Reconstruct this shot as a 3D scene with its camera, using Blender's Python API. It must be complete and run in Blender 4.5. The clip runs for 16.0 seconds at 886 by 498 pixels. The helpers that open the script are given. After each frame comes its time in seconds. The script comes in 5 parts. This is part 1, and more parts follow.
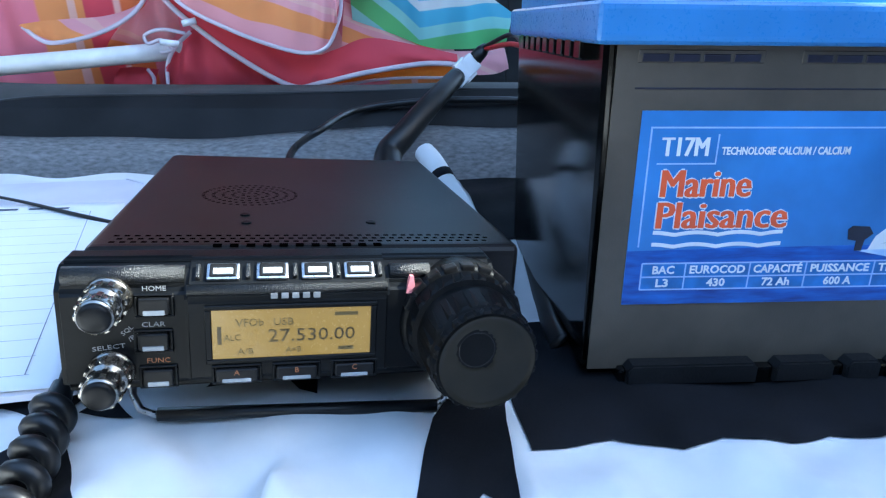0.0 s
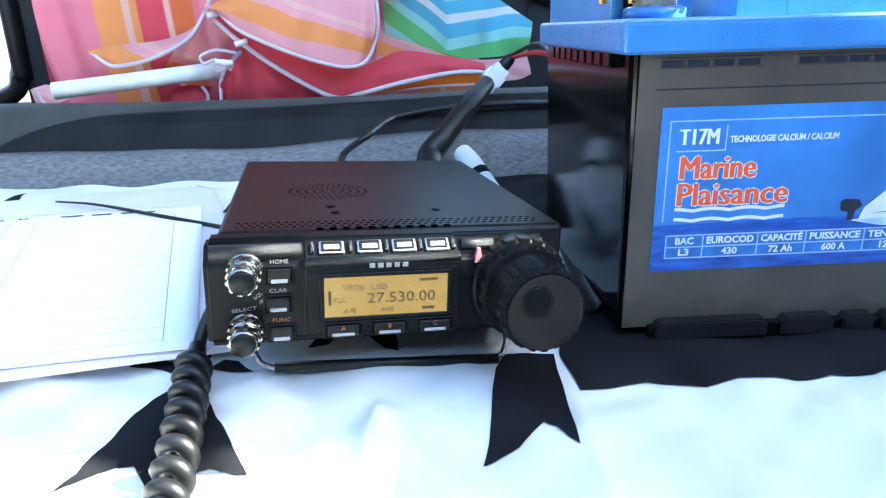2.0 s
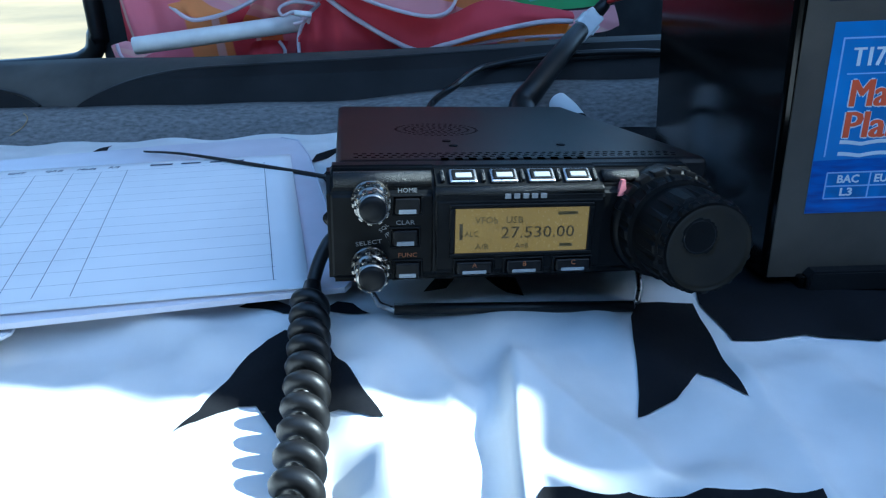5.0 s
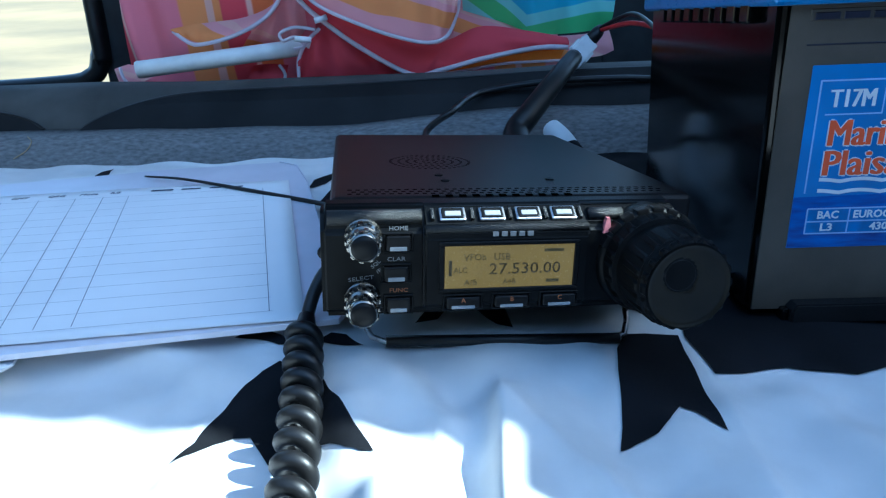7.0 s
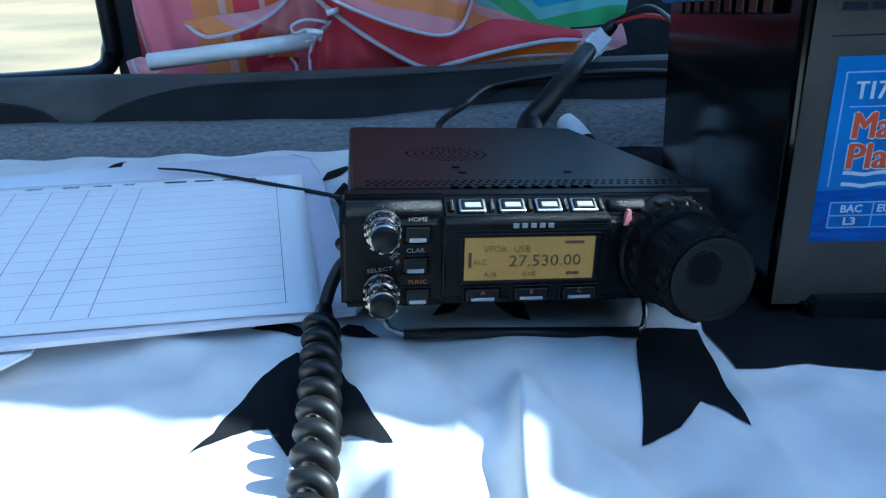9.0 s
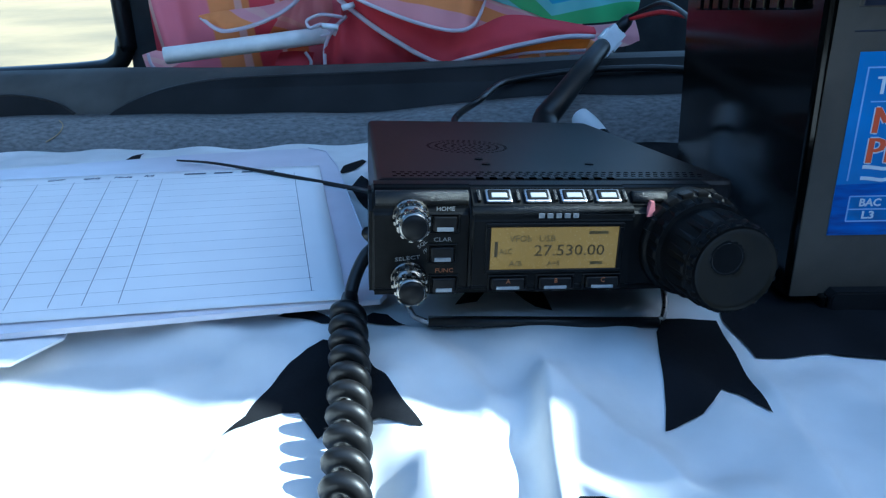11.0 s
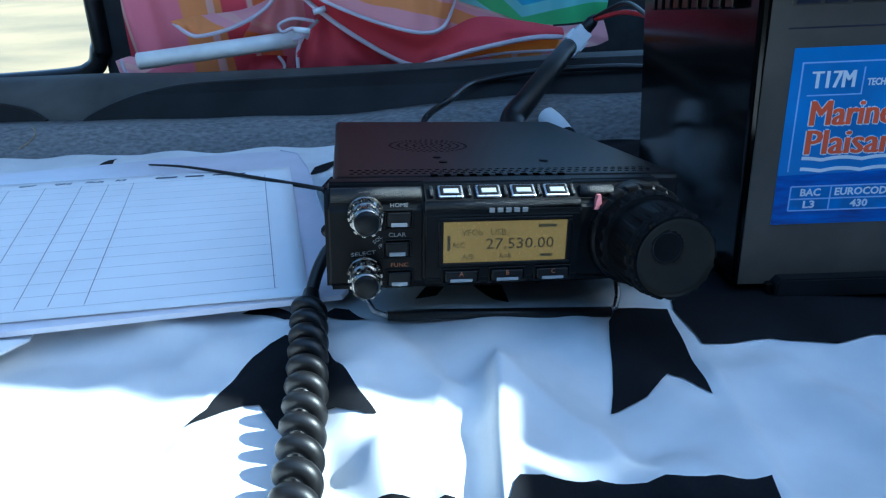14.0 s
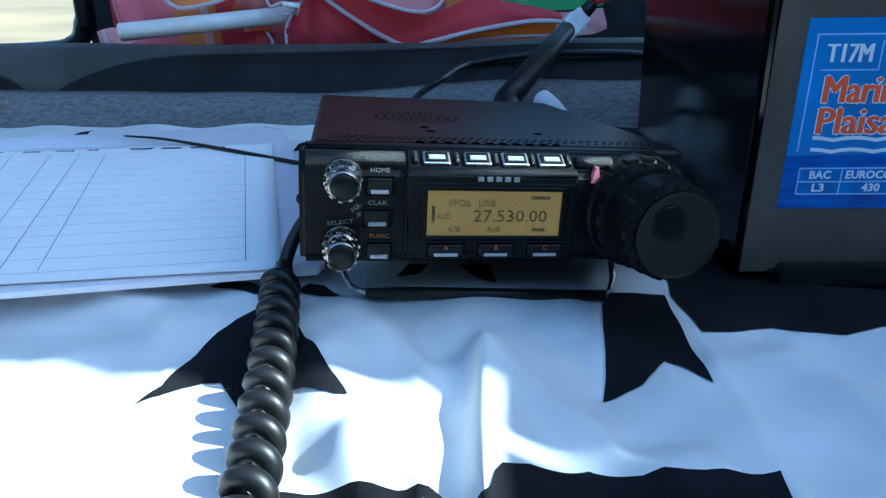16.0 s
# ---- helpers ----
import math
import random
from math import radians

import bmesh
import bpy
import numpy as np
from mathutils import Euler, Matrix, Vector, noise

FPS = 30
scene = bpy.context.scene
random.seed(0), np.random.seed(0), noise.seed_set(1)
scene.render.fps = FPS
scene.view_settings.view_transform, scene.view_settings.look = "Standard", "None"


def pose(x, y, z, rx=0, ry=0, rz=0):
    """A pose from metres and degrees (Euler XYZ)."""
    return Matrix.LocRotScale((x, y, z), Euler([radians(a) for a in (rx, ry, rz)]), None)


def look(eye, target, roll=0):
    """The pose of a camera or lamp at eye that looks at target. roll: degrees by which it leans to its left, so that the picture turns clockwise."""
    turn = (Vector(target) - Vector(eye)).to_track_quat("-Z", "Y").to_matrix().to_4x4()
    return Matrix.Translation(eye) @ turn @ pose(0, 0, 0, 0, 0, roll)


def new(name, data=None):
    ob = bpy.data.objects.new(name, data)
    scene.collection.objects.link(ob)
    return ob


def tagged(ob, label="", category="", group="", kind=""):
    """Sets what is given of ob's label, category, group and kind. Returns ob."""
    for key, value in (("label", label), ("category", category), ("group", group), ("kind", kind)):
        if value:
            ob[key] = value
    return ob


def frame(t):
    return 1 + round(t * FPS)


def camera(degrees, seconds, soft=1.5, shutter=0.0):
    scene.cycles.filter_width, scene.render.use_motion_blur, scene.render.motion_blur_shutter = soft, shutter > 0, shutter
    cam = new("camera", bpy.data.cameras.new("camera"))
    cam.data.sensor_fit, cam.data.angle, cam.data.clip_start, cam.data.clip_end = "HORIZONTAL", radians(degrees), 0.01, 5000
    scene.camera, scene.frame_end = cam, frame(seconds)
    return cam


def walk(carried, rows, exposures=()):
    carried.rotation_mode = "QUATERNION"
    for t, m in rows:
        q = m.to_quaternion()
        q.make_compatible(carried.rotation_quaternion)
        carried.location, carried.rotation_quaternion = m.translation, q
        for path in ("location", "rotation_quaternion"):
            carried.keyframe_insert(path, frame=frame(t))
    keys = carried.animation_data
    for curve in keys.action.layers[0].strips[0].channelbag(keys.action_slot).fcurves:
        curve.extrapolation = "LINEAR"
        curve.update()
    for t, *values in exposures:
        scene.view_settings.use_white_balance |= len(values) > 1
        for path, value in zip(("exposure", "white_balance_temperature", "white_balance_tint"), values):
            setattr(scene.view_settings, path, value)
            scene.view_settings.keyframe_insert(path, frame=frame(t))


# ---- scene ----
cam = camera(69.4, 16.0, soft=1.25)
PATH = [
    (0, (0.0133, -0.1277, 0.1430), (0.0284, 0.0981, 0.0630), 0.58),
    (0.5, (0.0225, -0.1532, 0.1546), (0.0501, 0.0738, 0.0820), 1.11),
    (1, (0.0282, -0.1641, 0.1585), (0.0614, 0.0629, 0.0881), 0.24),
    (1.5, (0.0171, -0.1754, 0.1575), (0.0410, 0.0529, 0.0875), -0.85),
    (2, (-0.0090, -0.1774, 0.1489), (0.0004, 0.0494, 0.0709), -1.59),
    (2.5, (-0.0331, -0.1763, 0.1441), (-0.0359, 0.0502, 0.0647), -1.35),
    (3, (-0.0414, -0.1678, 0.1320), (-0.0477, 0.0571, 0.0483), -1.41),
    (3.2, (-0.0432, -0.1647, 0.1289), (-0.0528, 0.0594, 0.0436), -1.88),
    (5.3, (-0.0423, -0.1602, 0.1261), (-0.0511, 0.0639, 0.0407), -2.60),
    (5.5, (-0.0382, -0.1612, 0.1284), (-0.0471, 0.0630, 0.0432), -2.63),
    (6, (-0.0334, -0.1648, 0.1332), (-0.0411, 0.0600, 0.0495), -1.86),
    (6.5, (-0.0344, -0.1635, 0.1368), (-0.0422, 0.0624, 0.0561), -2.22),
    (7, (-0.0381, -0.1641, 0.1367), (-0.0470, 0.0616, 0.0557), -2.37),
    (7.5, (-0.0392, -0.1636, 0.1341), (-0.0486, 0.0616, 0.0516), -2.32),
    (8, (-0.0406, -0.1628, 0.1353), (-0.0507, 0.0626, 0.0537), -2.25),
    (8.5, (-0.0423, -0.1632, 0.1351), (-0.0522, 0.0623, 0.0534), -2.18),
    (9, (-0.0432, -0.1630, 0.1349), (-0.0544, 0.0621, 0.0524), -2.25),
    (9.5, (-0.0451, -0.1625, 0.1338), (-0.0561, 0.0625, 0.0509), -2.22),
    (9.7, (-0.0465, -0.1635, 0.1335), (-0.0588, 0.0614, 0.0507), -2.19),
    (11.8, (-0.0521, -0.1696, 0.1342), (-0.0636, 0.0550, 0.0504), -1.63),
    (12, (-0.0487, -0.1701, 0.1336), (-0.0583, 0.0547, 0.0501), -1.89),
    (12.5, (-0.0394, -0.1747, 0.1362), (-0.0474, 0.0507, 0.0541), -1.90),
    (13, (-0.0382, -0.1750, 0.1358), (-0.0457, 0.0503, 0.0532), -1.92),
    (13.5, (-0.0369, -0.1773, 0.1335), (-0.0456, 0.0479, 0.0508), -2.47),
    (14, (-0.0383, -0.1772, 0.1337), (-0.0464, 0.0478, 0.0508), -2.62),
    (14.5, (-0.0383, -0.1795, 0.1330), (-0.0487, 0.0454, 0.0497), -3.01),
    (15, (-0.0404, -0.1774, 0.1270), (-0.0459, 0.0489, 0.0473), -0.03),
    (15.5, (-0.0370, -0.1706, 0.1255), (-0.0442, 0.0541, 0.0413), -1.59),
    (16, (-0.0366, -0.1624, 0.1181), (-0.0411, 0.0624, 0.0342), -0.60),
]

# seconds, stops, white balance and tint
EXPO = [(0, 2.9, 5750, 0), (0.5, 3.2, 5900, 0), (1, 3.35, 6150, 0), (1.5, 3.38, 6250, 0), (2, 3.42, 6250, 0), (2.5, 3.35, 6200, 0), (3, 2.9, 5900, 0), (5.5, 1.9, 4950, -7), (16, 1.85, 4950, -7)]
walk(cam, [(t, look(eye, to, roll)) for t, eye, to, roll in PATH], EXPO)

# ---- light ----
SUN_TO = Vector((1.0, -0.105, 0.9)).normalized()
world = bpy.data.worlds.new("sky")
scene.world = world
world.use_nodes = True
wn = world.node_tree
sky = wn.nodes.new("ShaderNodeTexSky")
sky.sky_type, sky.sun_disc = "NISHITA", False
sky.sun_elevation, sky.sun_rotation = math.asin(SUN_TO.z), math.atan2(SUN_TO.x, SUN_TO.y)
wn.nodes["Background"].inputs[1].default_value = 0.15
wn.links.new(sky.outputs[0], wn.nodes["Background"].inputs[0])
sun = new("sun", bpy.data.lights.new("sun", "SUN"))
sun.data.energy, sun.data.angle, sun.data.color = 4.5, radians(0.5), (1.0, 0.95, 0.86)
sun.matrix_world = look(SUN_TO * 3, (0, 0, 0))

# ---- materials ----


def material(name, color, rough=0.6, metal=0.0, spread=0.12, grain=60.0, bump=0.1, fine=900.0, gloss=0.5, color2=None, clear=0.0, stretch=None):
    """A surface with blotches at one scale, grain at a finer one, and a slight relief."""
    m = bpy.data.materials.new(name)
    m.use_nodes = True
    nt = m.node_tree
    b = nt.nodes["Principled BSDF"]
    b.inputs["Metallic"].default_value = metal
    b.inputs["Specular IOR Level"].default_value = gloss
    b.inputs["Coat Weight"].default_value = clear
    co = nt.nodes.new("ShaderNodeTexCoord")
    src = co.outputs["Object"]
    if stretch:
        mp = nt.nodes.new("ShaderNodeMapping")
        mp.inputs["Scale"].default_value = stretch
        nt.links.new(src, mp.inputs[0])
        src = mp.outputs[0]
    n1, n2 = nt.nodes.new("ShaderNodeTexNoise"), nt.nodes.new("ShaderNodeTexNoise")
    n1.inputs["Scale"].default_value, n2.inputs["Scale"].default_value = grain, fine
    n1.inputs["Detail"].default_value, n2.inputs["Detail"].default_value = 5, 3
    for n in (n1, n2):
        nt.links.new(src, n.inputs["Vector"])
    ramp = nt.nodes.new("ShaderNodeValToRGB")
    c = Vector(color)
    d = Vector(color2) if color2 else c * (1 - 2 * spread)
    ramp.color_ramp.elements[0].position, ramp.color_ramp.elements[1].position = 0.3, 0.7
    ramp.color_ramp.elements[0].color = (*d, 1)
    ramp.color_ramp.elements[1].color = (*[min(1.0, v * (1 + spread)) for v in c], 1)
    nt.links.new(n1.outputs["Fac"], ramp.inputs[0])
    nt.links.new(ramp.outputs[0], b.inputs["Base Color"])
    rr = nt.nodes.new("ShaderNodeMapRange")
    rr.inputs["To Min"].default_value, rr.inputs["To Max"].default_value = max(0.02, rough - 0.1), min(1, rough + 0.1)
    nt.links.new(n2.outputs["Fac"], rr.inputs[0])
    nt.links.new(rr.outputs[0], b.inputs["Roughness"])
    if bump:
        bp = nt.nodes.new("ShaderNodeBump")
        bp.inputs["Strength"].default_value, bp.inputs["Distance"].default_value = bump, 0.001
        nt.links.new(n2.outputs["Fac"], bp.inputs["Height"])
        nt.links.new(bp.outputs[0], b.inputs["Normal"])
    return m


def woven(name, color, scale=1400.0, spread=0.06, bump=0.25, rough=0.9, through_light=0.0, blotch=25.0, relief=0.00012):
    """Woven cloth: two crossed sets of threads as relief, faint blotches in the dye."""
    m = material(name, color, rough, spread=spread, grain=blotch, bump=0, gloss=0.2)
    nt = m.node_tree
    b = nt.nodes["Principled BSDF"]
    co = nt.nodes.new("ShaderNodeTexCoord")
    add = nt.nodes.new("ShaderNodeMath")
    for k, axis in enumerate("XY"):
        w = nt.nodes.new("ShaderNodeTexWave")
        w.bands_direction = axis
        w.inputs["Scale"].default_value = scale
        w.inputs["Distortion"].default_value = 0.6
        nt.links.new(co.outputs["Object"], w.inputs["Vector"])
        nt.links.new(w.outputs["Fac"], add.inputs[k])
    bp = nt.nodes.new("ShaderNodeBump")
    bp.inputs["Strength"].default_value, bp.inputs["Distance"].default_value = bump, relief
    nt.links.new(add.outputs[0], bp.inputs["Height"])
    nt.links.new(bp.outputs[0], b.inputs["Normal"])
    if through_light:
        tr = nt.nodes.new("ShaderNodeBsdfTranslucent")
        mix = nt.nodes.new("ShaderNodeMixShader")
        mix.inputs[0].default_value = through_light
        ramp = next(n for n in nt.nodes if n.type == "VALTORGB")
        nt.links.new(ramp.outputs[0], tr.inputs["Color"])
        nt.links.new(b.outputs[0], mix.inputs[1])
        nt.links.new(tr.outputs[0], mix.inputs[2])
        nt.links.new(mix.outputs[0], nt.nodes["Material Output"].inputs["Surface"])
    return m


WHITE_CLOTH = woven("white_cotton", (0.78, 0.79, 0.8), through_light=0.12)
BLACK_CLOTH = woven("black_cotton", (0.0065, 0.0072, 0.0098), spread=0.3)
HOLE = material("open_hole", (0.0008, 0.0008, 0.0008), 0.9, spread=0.1, grain=100, bump=0, gloss=0.0)
RADIO_TOP = material("black_painted_metal", (0.0095, 0.0078, 0.0074), 0.36, spread=0.25, grain=30, fine=2500, bump=0.12, gloss=0.2)
RADIO_PLASTIC = material("black_abs_plastic", (0.004, 0.0044, 0.0048), 0.42, spread=0.25, grain=90, fine=2200, bump=0.1, gloss=0.14)
RADIO_GLOSS = material("highlight_glossy_plastic", (0.006, 0.0064, 0.0068), 0.34, spread=0.3, grain=120, fine=2200, bump=0.6, gloss=0.5)
RUBBER = material("black_rubber", (0.008, 0.008, 0.0085), 0.42, spread=0.2, grain=80, fine=1500, bump=0.04, gloss=0.42)
DIAL_RUBBER = material("matt_black_rubber", (0.0042, 0.0044, 0.0047), 0.5, spread=0.25, grain=80, fine=1800, bump=0.06, gloss=0.11)
KNOB = material("dark_chrome_plastic", (0.3, 0.28, 0.25), 0.22, metal=0.95, spread=0.2, grain=150, bump=0.05)
DIALFACE = material("brown_black_dial", (0.014, 0.0115, 0.0065), 0.36, gloss=0.25, spread=0.2, grain=60, fine=700, bump=0.006)
# paler than DIALFACE, with the dimple's glassy reflection put into the colour
DIMPLE = material("dimple_with_sheen", (0.035, 0.034, 0.032), 0.16, spread=0.15, grain=120, fine=700, bump=0.006)
KEY = material("clear_grey_key", (0.29, 0.31, 0.33), 0.3, spread=0.08, grain=200, bump=0.05)
KEYDARK = material("dark_key", (0.009, 0.009, 0.0095), 0.35, gloss=0.15, spread=0.15, grain=200, bump=0.05)
PRINT_WHITE = material("white_print", (0.22, 0.225, 0.23), 0.6, spread=0.05, grain=300, bump=0)
PRINT_ORANGE = material("orange_print", (0.32, 0.11, 0.035), 0.6, spread=0.05, grain=300, bump=0)
LCD_INK = material("lcd_segments", (0.06, 0.04, 0.011), 0.5, spread=0.1, grain=300, bump=0)
LCD_FAINT = material("lcd_faint_segments", (0.095, 0.066, 0.018), 0.5, spread=0.1, grain=300, bump=0)
LED = material("pink_indicator", (0.55, 0.2, 0.22), 0.3, spread=0.1, grain=300, bump=0)
STEEL = material("bent_steel_wire", (0.55, 0.55, 0.56), 0.3, metal=1.0, spread=0.1, grain=200, bump=0.05)
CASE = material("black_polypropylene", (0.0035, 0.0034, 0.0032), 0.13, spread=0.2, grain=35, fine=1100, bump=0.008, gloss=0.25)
# the front's black is raised far above CASE to carry a pale glare
CASE_FRONT = material("glare_paled_polypropylene", (0.085, 0.07, 0.053), 0.5, spread=0.15, grain=35, fine=1400, bump=0.08, gloss=0.35)
LID = material("blue_polypropylene", (0.05, 0.2, 0.5), 0.3, spread=0.08, grain=40, fine=900, bump=0.004)
LABEL = material("blue_label_film", (0.05, 0.2, 0.52), 0.35, spread=0.2, grain=22, fine=500, bump=0.02)
LABEL_SEA = material("sea_print", (0.015, 0.09, 0.36), 0.35, spread=0.5, grain=160, fine=500, bump=0.0, stretch=(0.35, 1, 2.2), color2=(0.004, 0.03, 0.2))
LABEL_FOAM = material("foam_print", (0.6, 0.72, 0.85), 0.4, spread=0.1, grain=120, bump=0, color2=(0.25, 0.42, 0.72))
LABEL_LINE = material("pale_line_print", (0.35, 0.5, 0.8), 0.4, spread=0.05, grain=100, bump=0)
LABEL_FIELD = material("paler_blue_print", (0.03, 0.17, 0.5), 0.35, spread=0.2, grain=120, bump=0)
LABEL_RED = material("red_orange_print", (0.8, 0.11, 0.03), 0.4, spread=0.06, grain=100, bump=0)
LABEL_WHITE = material("white_label_print", (0.75, 0.77, 0.8), 0.4, spread=0.04, grain=100, bump=0)
LABEL_GREY = material("grey_print", (0.3, 0.33, 0.38), 0.4, spread=0.15, grain=100, bump=0)
LABEL_DARK = material("dark_print", (0.015, 0.015, 0.03), 0.4, spread=0.2, grain=100, bump=0)
BRASS = material("brass", (0.75, 0.47, 0.16), 0.25, metal=1.0, spread=0.25, grain=160, fine=1500, bump=0.1)
LEAD = material("lead_post", (0.28, 0.28, 0.29), 0.5, metal=0.8, spread=0.25, grain=200, fine=1200, bump=0.3)
PAPER = material("white_paper", (0.8, 0.81, 0.83), 0.75, spread=0.02, grain=20, fine=1500, bump=0.03)
SLEEVE = material("pale_lilac_sleeve", (0.66, 0.66, 0.74), 0.35, spread=0.05, grain=25, fine=700, bump=0.05)
INK = material("grey_ink", (0.05, 0.07, 0.12), 0.7, spread=0.1, grain=200, bump=0)
PVC = material("white_pvc_tube", (0.74, 0.73, 0.7), 0.35, spread=0.08, grain=45, fine=600, bump=0.05)
PIPING = woven("white_piping", (0.74, 0.65, 0.7), through_light=0.25)
NYLON_WHITE = material("white_nylon", (0.75, 0.75, 0.76), 0.4, spread=0.06, grain=120, bump=0.05)
CARPET = material("grey_car_carpet", (0.2, 0.205, 0.21), 0.95, spread=0.2, grain=420, fine=2600, bump=0.6, gloss=0.1, stretch=(0.4, 1, 1))
TRIM_GREY = material("dark_grey_trim", (0.07, 0.07, 0.066), 0.7, gloss=0.25, spread=0.2, grain=20, fine=1300, bump=0.25)
TRIM_BLACK = material("black_trim", (0.012, 0.0122, 0.013), 0.62, gloss=0.2, spread=0.25, grain=20, fine=1300, bump=0.2)
LINING = material("dark_headlining", (0.03, 0.03, 0.031), 0.9, spread=0.2, grain=30, fine=1200, bump=0.3)
SAND = material("pale_dry_road", (0.27, 0.195, 0.1), 0.9, spread=0.12, grain=1.6, fine=30, bump=0.3, color2=(0.135, 0.108, 0.066), stretch=(0.3, 1, 1))
STRAW = material("dry_straw", (0.35, 0.27, 0.15), 0.8, spread=0.15, grain=200, bump=0.05)
WIRE_RED = material("red_wire", (0.5, 0.02, 0.025), 0.4, spread=0.1, grain=150, bump=0.05)


def lcd():
    """The lit amber display."""
    m = material("amber_lcd", (0.135, 0.09, 0.023), 0.25, spread=0.12, grain=35, bump=0)
    b = m.node_tree.nodes["Principled BSDF"]
    b.inputs["Emission Color"].default_value = (0.75, 0.44, 0.1, 1)
    b.inputs["Emission Strength"].default_value = 0.05
    return m


LCD = lcd()


def parasol_cloth(name, stops, angle, width, warp=0.02, through_light=0.35, bend=None):
    """Printed stripes across a thin cloth: colours in order over one repeat of the given width (metres)."""
    m = woven(name, (0.5, 0.5, 0.5), through_light=through_light)
    nt = m.node_tree
    old = next(n for n in nt.nodes if n.type == "VALTORGB")
    co = nt.nodes.new("ShaderNodeTexCoord")
    mp = nt.nodes.new("ShaderNodeMapping")
    mp.inputs["Rotation"].default_value = (0, radians(angle), 0)
    no = nt.nodes.new("ShaderNodeTexNoise")
    no.inputs["Scale"].default_value = 6
    mixv = nt.nodes.new("ShaderNodeVectorMath")
    mixv.operation = "MULTIPLY_ADD"
    mixv.inputs[1].default_value = (warp * 2, warp * 2, warp * 2)
    nt.links.new(co.outputs["Object"], mp.inputs[0])
    nt.links.new(co.outputs["Object"], no.inputs["Vector"])
    nt.links.new(no.outputs["Color"], mixv.inputs[0])
    nt.links.new(mp.outputs[0], mixv.inputs[2])
    sep = nt.nodes.new("ShaderNodeSeparateXYZ")
    nt.links.new(mixv.outputs[0], sep.inputs[0])
    mul = nt.nodes.new("ShaderNodeMath")
    mul.operation, mul.inputs[1].default_value = "MULTIPLY", 1 / width
    across = sep.outputs["X"]
    if bend:
        # stripes that turn at a crease: z + a (x - x0) + b |x - x0|
        x0, a, b = bend
        made = [nt.nodes.new("ShaderNodeMath") for _ in range(4)]
        for n, op in zip(made, ("SUBTRACT", "ABSOLUTE", "MULTIPLY_ADD", "MULTIPLY_ADD")):
            n.operation = op
        made[0].inputs[1].default_value, made[2].inputs[1].default_value, made[3].inputs[1].default_value = x0, a, b
        nt.links.new(sep.outputs["X"], made[0].inputs[0])
        nt.links.new(made[0].outputs[0], made[1].inputs[0])
        nt.links.new(made[0].outputs[0], made[2].inputs[0])
        nt.links.new(sep.outputs["Z"], made[2].inputs[2])
        nt.links.new(made[1].outputs[0], made[3].inputs[0])
        nt.links.new(made[2].outputs[0], made[3].inputs[2])
        across = made[3].outputs[0]
    nt.links.new(across, mul.inputs[0])
    fr = nt.nodes.new("ShaderNodeMath")
    fr.operation = "FRACT"
    nt.links.new(mul.outputs[0], fr.inputs[0])
    r = nt.nodes.new("ShaderNodeValToRGB")
    r.color_ramp.interpolation = "LINEAR"
    els = r.color_ramp.elements
    while len(els) < 2 * len(stops):
        els.new(0.5)
    for k, (at, c) in enumerate(stops):
        end = stops[k + 1][0] if k + 1 < len(stops) else 1.0
        els[2 * k].position, els[2 * k].color = at + 0.004, (*c, 1)
        els[2 * k + 1].position, els[2 * k + 1].color = end - 0.004, (*c, 1)
    nt.links.new(fr.outputs[0], r.inputs[0])
    for link in list(old.outputs[0].links):
        nt.links.new(r.outputs[0], link.to_socket)
    return m


PINK, RED, ORANGE, PALE, ROSE = (0.8, 0.24, 0.3), (0.72, 0.09, 0.12), (0.85, 0.34, 0.12), (0.86, 0.54, 0.46), (0.83, 0.4, 0.42)
STRIPES_WARM = parasol_cloth("pink_orange_stripes", [(0, PINK), (0.2, ORANGE), (0.34, PALE), (0.38, ORANGE), (0.55, ROSE), (0.72, RED), (0.8, PALE), (0.84, ROSE)], 12, 0.17)
STRIPES_SIDE = parasol_cloth("pink_orange_red_stripes", [(0, PINK), (0.405, ORANGE), (0.535, PALE), (0.585, ORANGE), (0.635, RED), (0.765, PALE), (0.79, (0.78, 0.2, 0.07)), (0.91, PINK)], 4, 0.2, 0.006)
STRIPES_TONGUE = parasol_cloth("rose_orange_stripes", [(0, ROSE), (0.4, ORANGE), (0.6, ROSE), (0.68, (0.85, 0.5, 0.44)), (0.74, ROSE)], 70, 0.085)
STRIPES_HEM = parasol_cloth("crimson_stripes", [(0, RED), (0.62, PINK), (0.85, RED)], -75, 0.2, 0.01)
GREEN, AQUA, BLUE, CREAM = (0.18, 0.56, 0.2), (0.34, 0.7, 0.64), (0.14, 0.48, 0.64), (0.75, 0.76, 0.74)
STRIPES_COOL = parasol_cloth("blue_green_stripes", [(0, AQUA), (0.16, GREEN), (0.36, AQUA), (0.48, BLUE), (0.64, CREAM), (0.74, BLUE), (0.88, AQUA)], 0, 0.1, 0.012, bend=(0.045, 0.325, -0.475))
STRIPE_ORANGE = woven("orange_hem", (0.8, 0.22, 0.03), through_light=0.35)

# ---- building helpers: shapes are drawn in centimetres ----
CM = 0.01


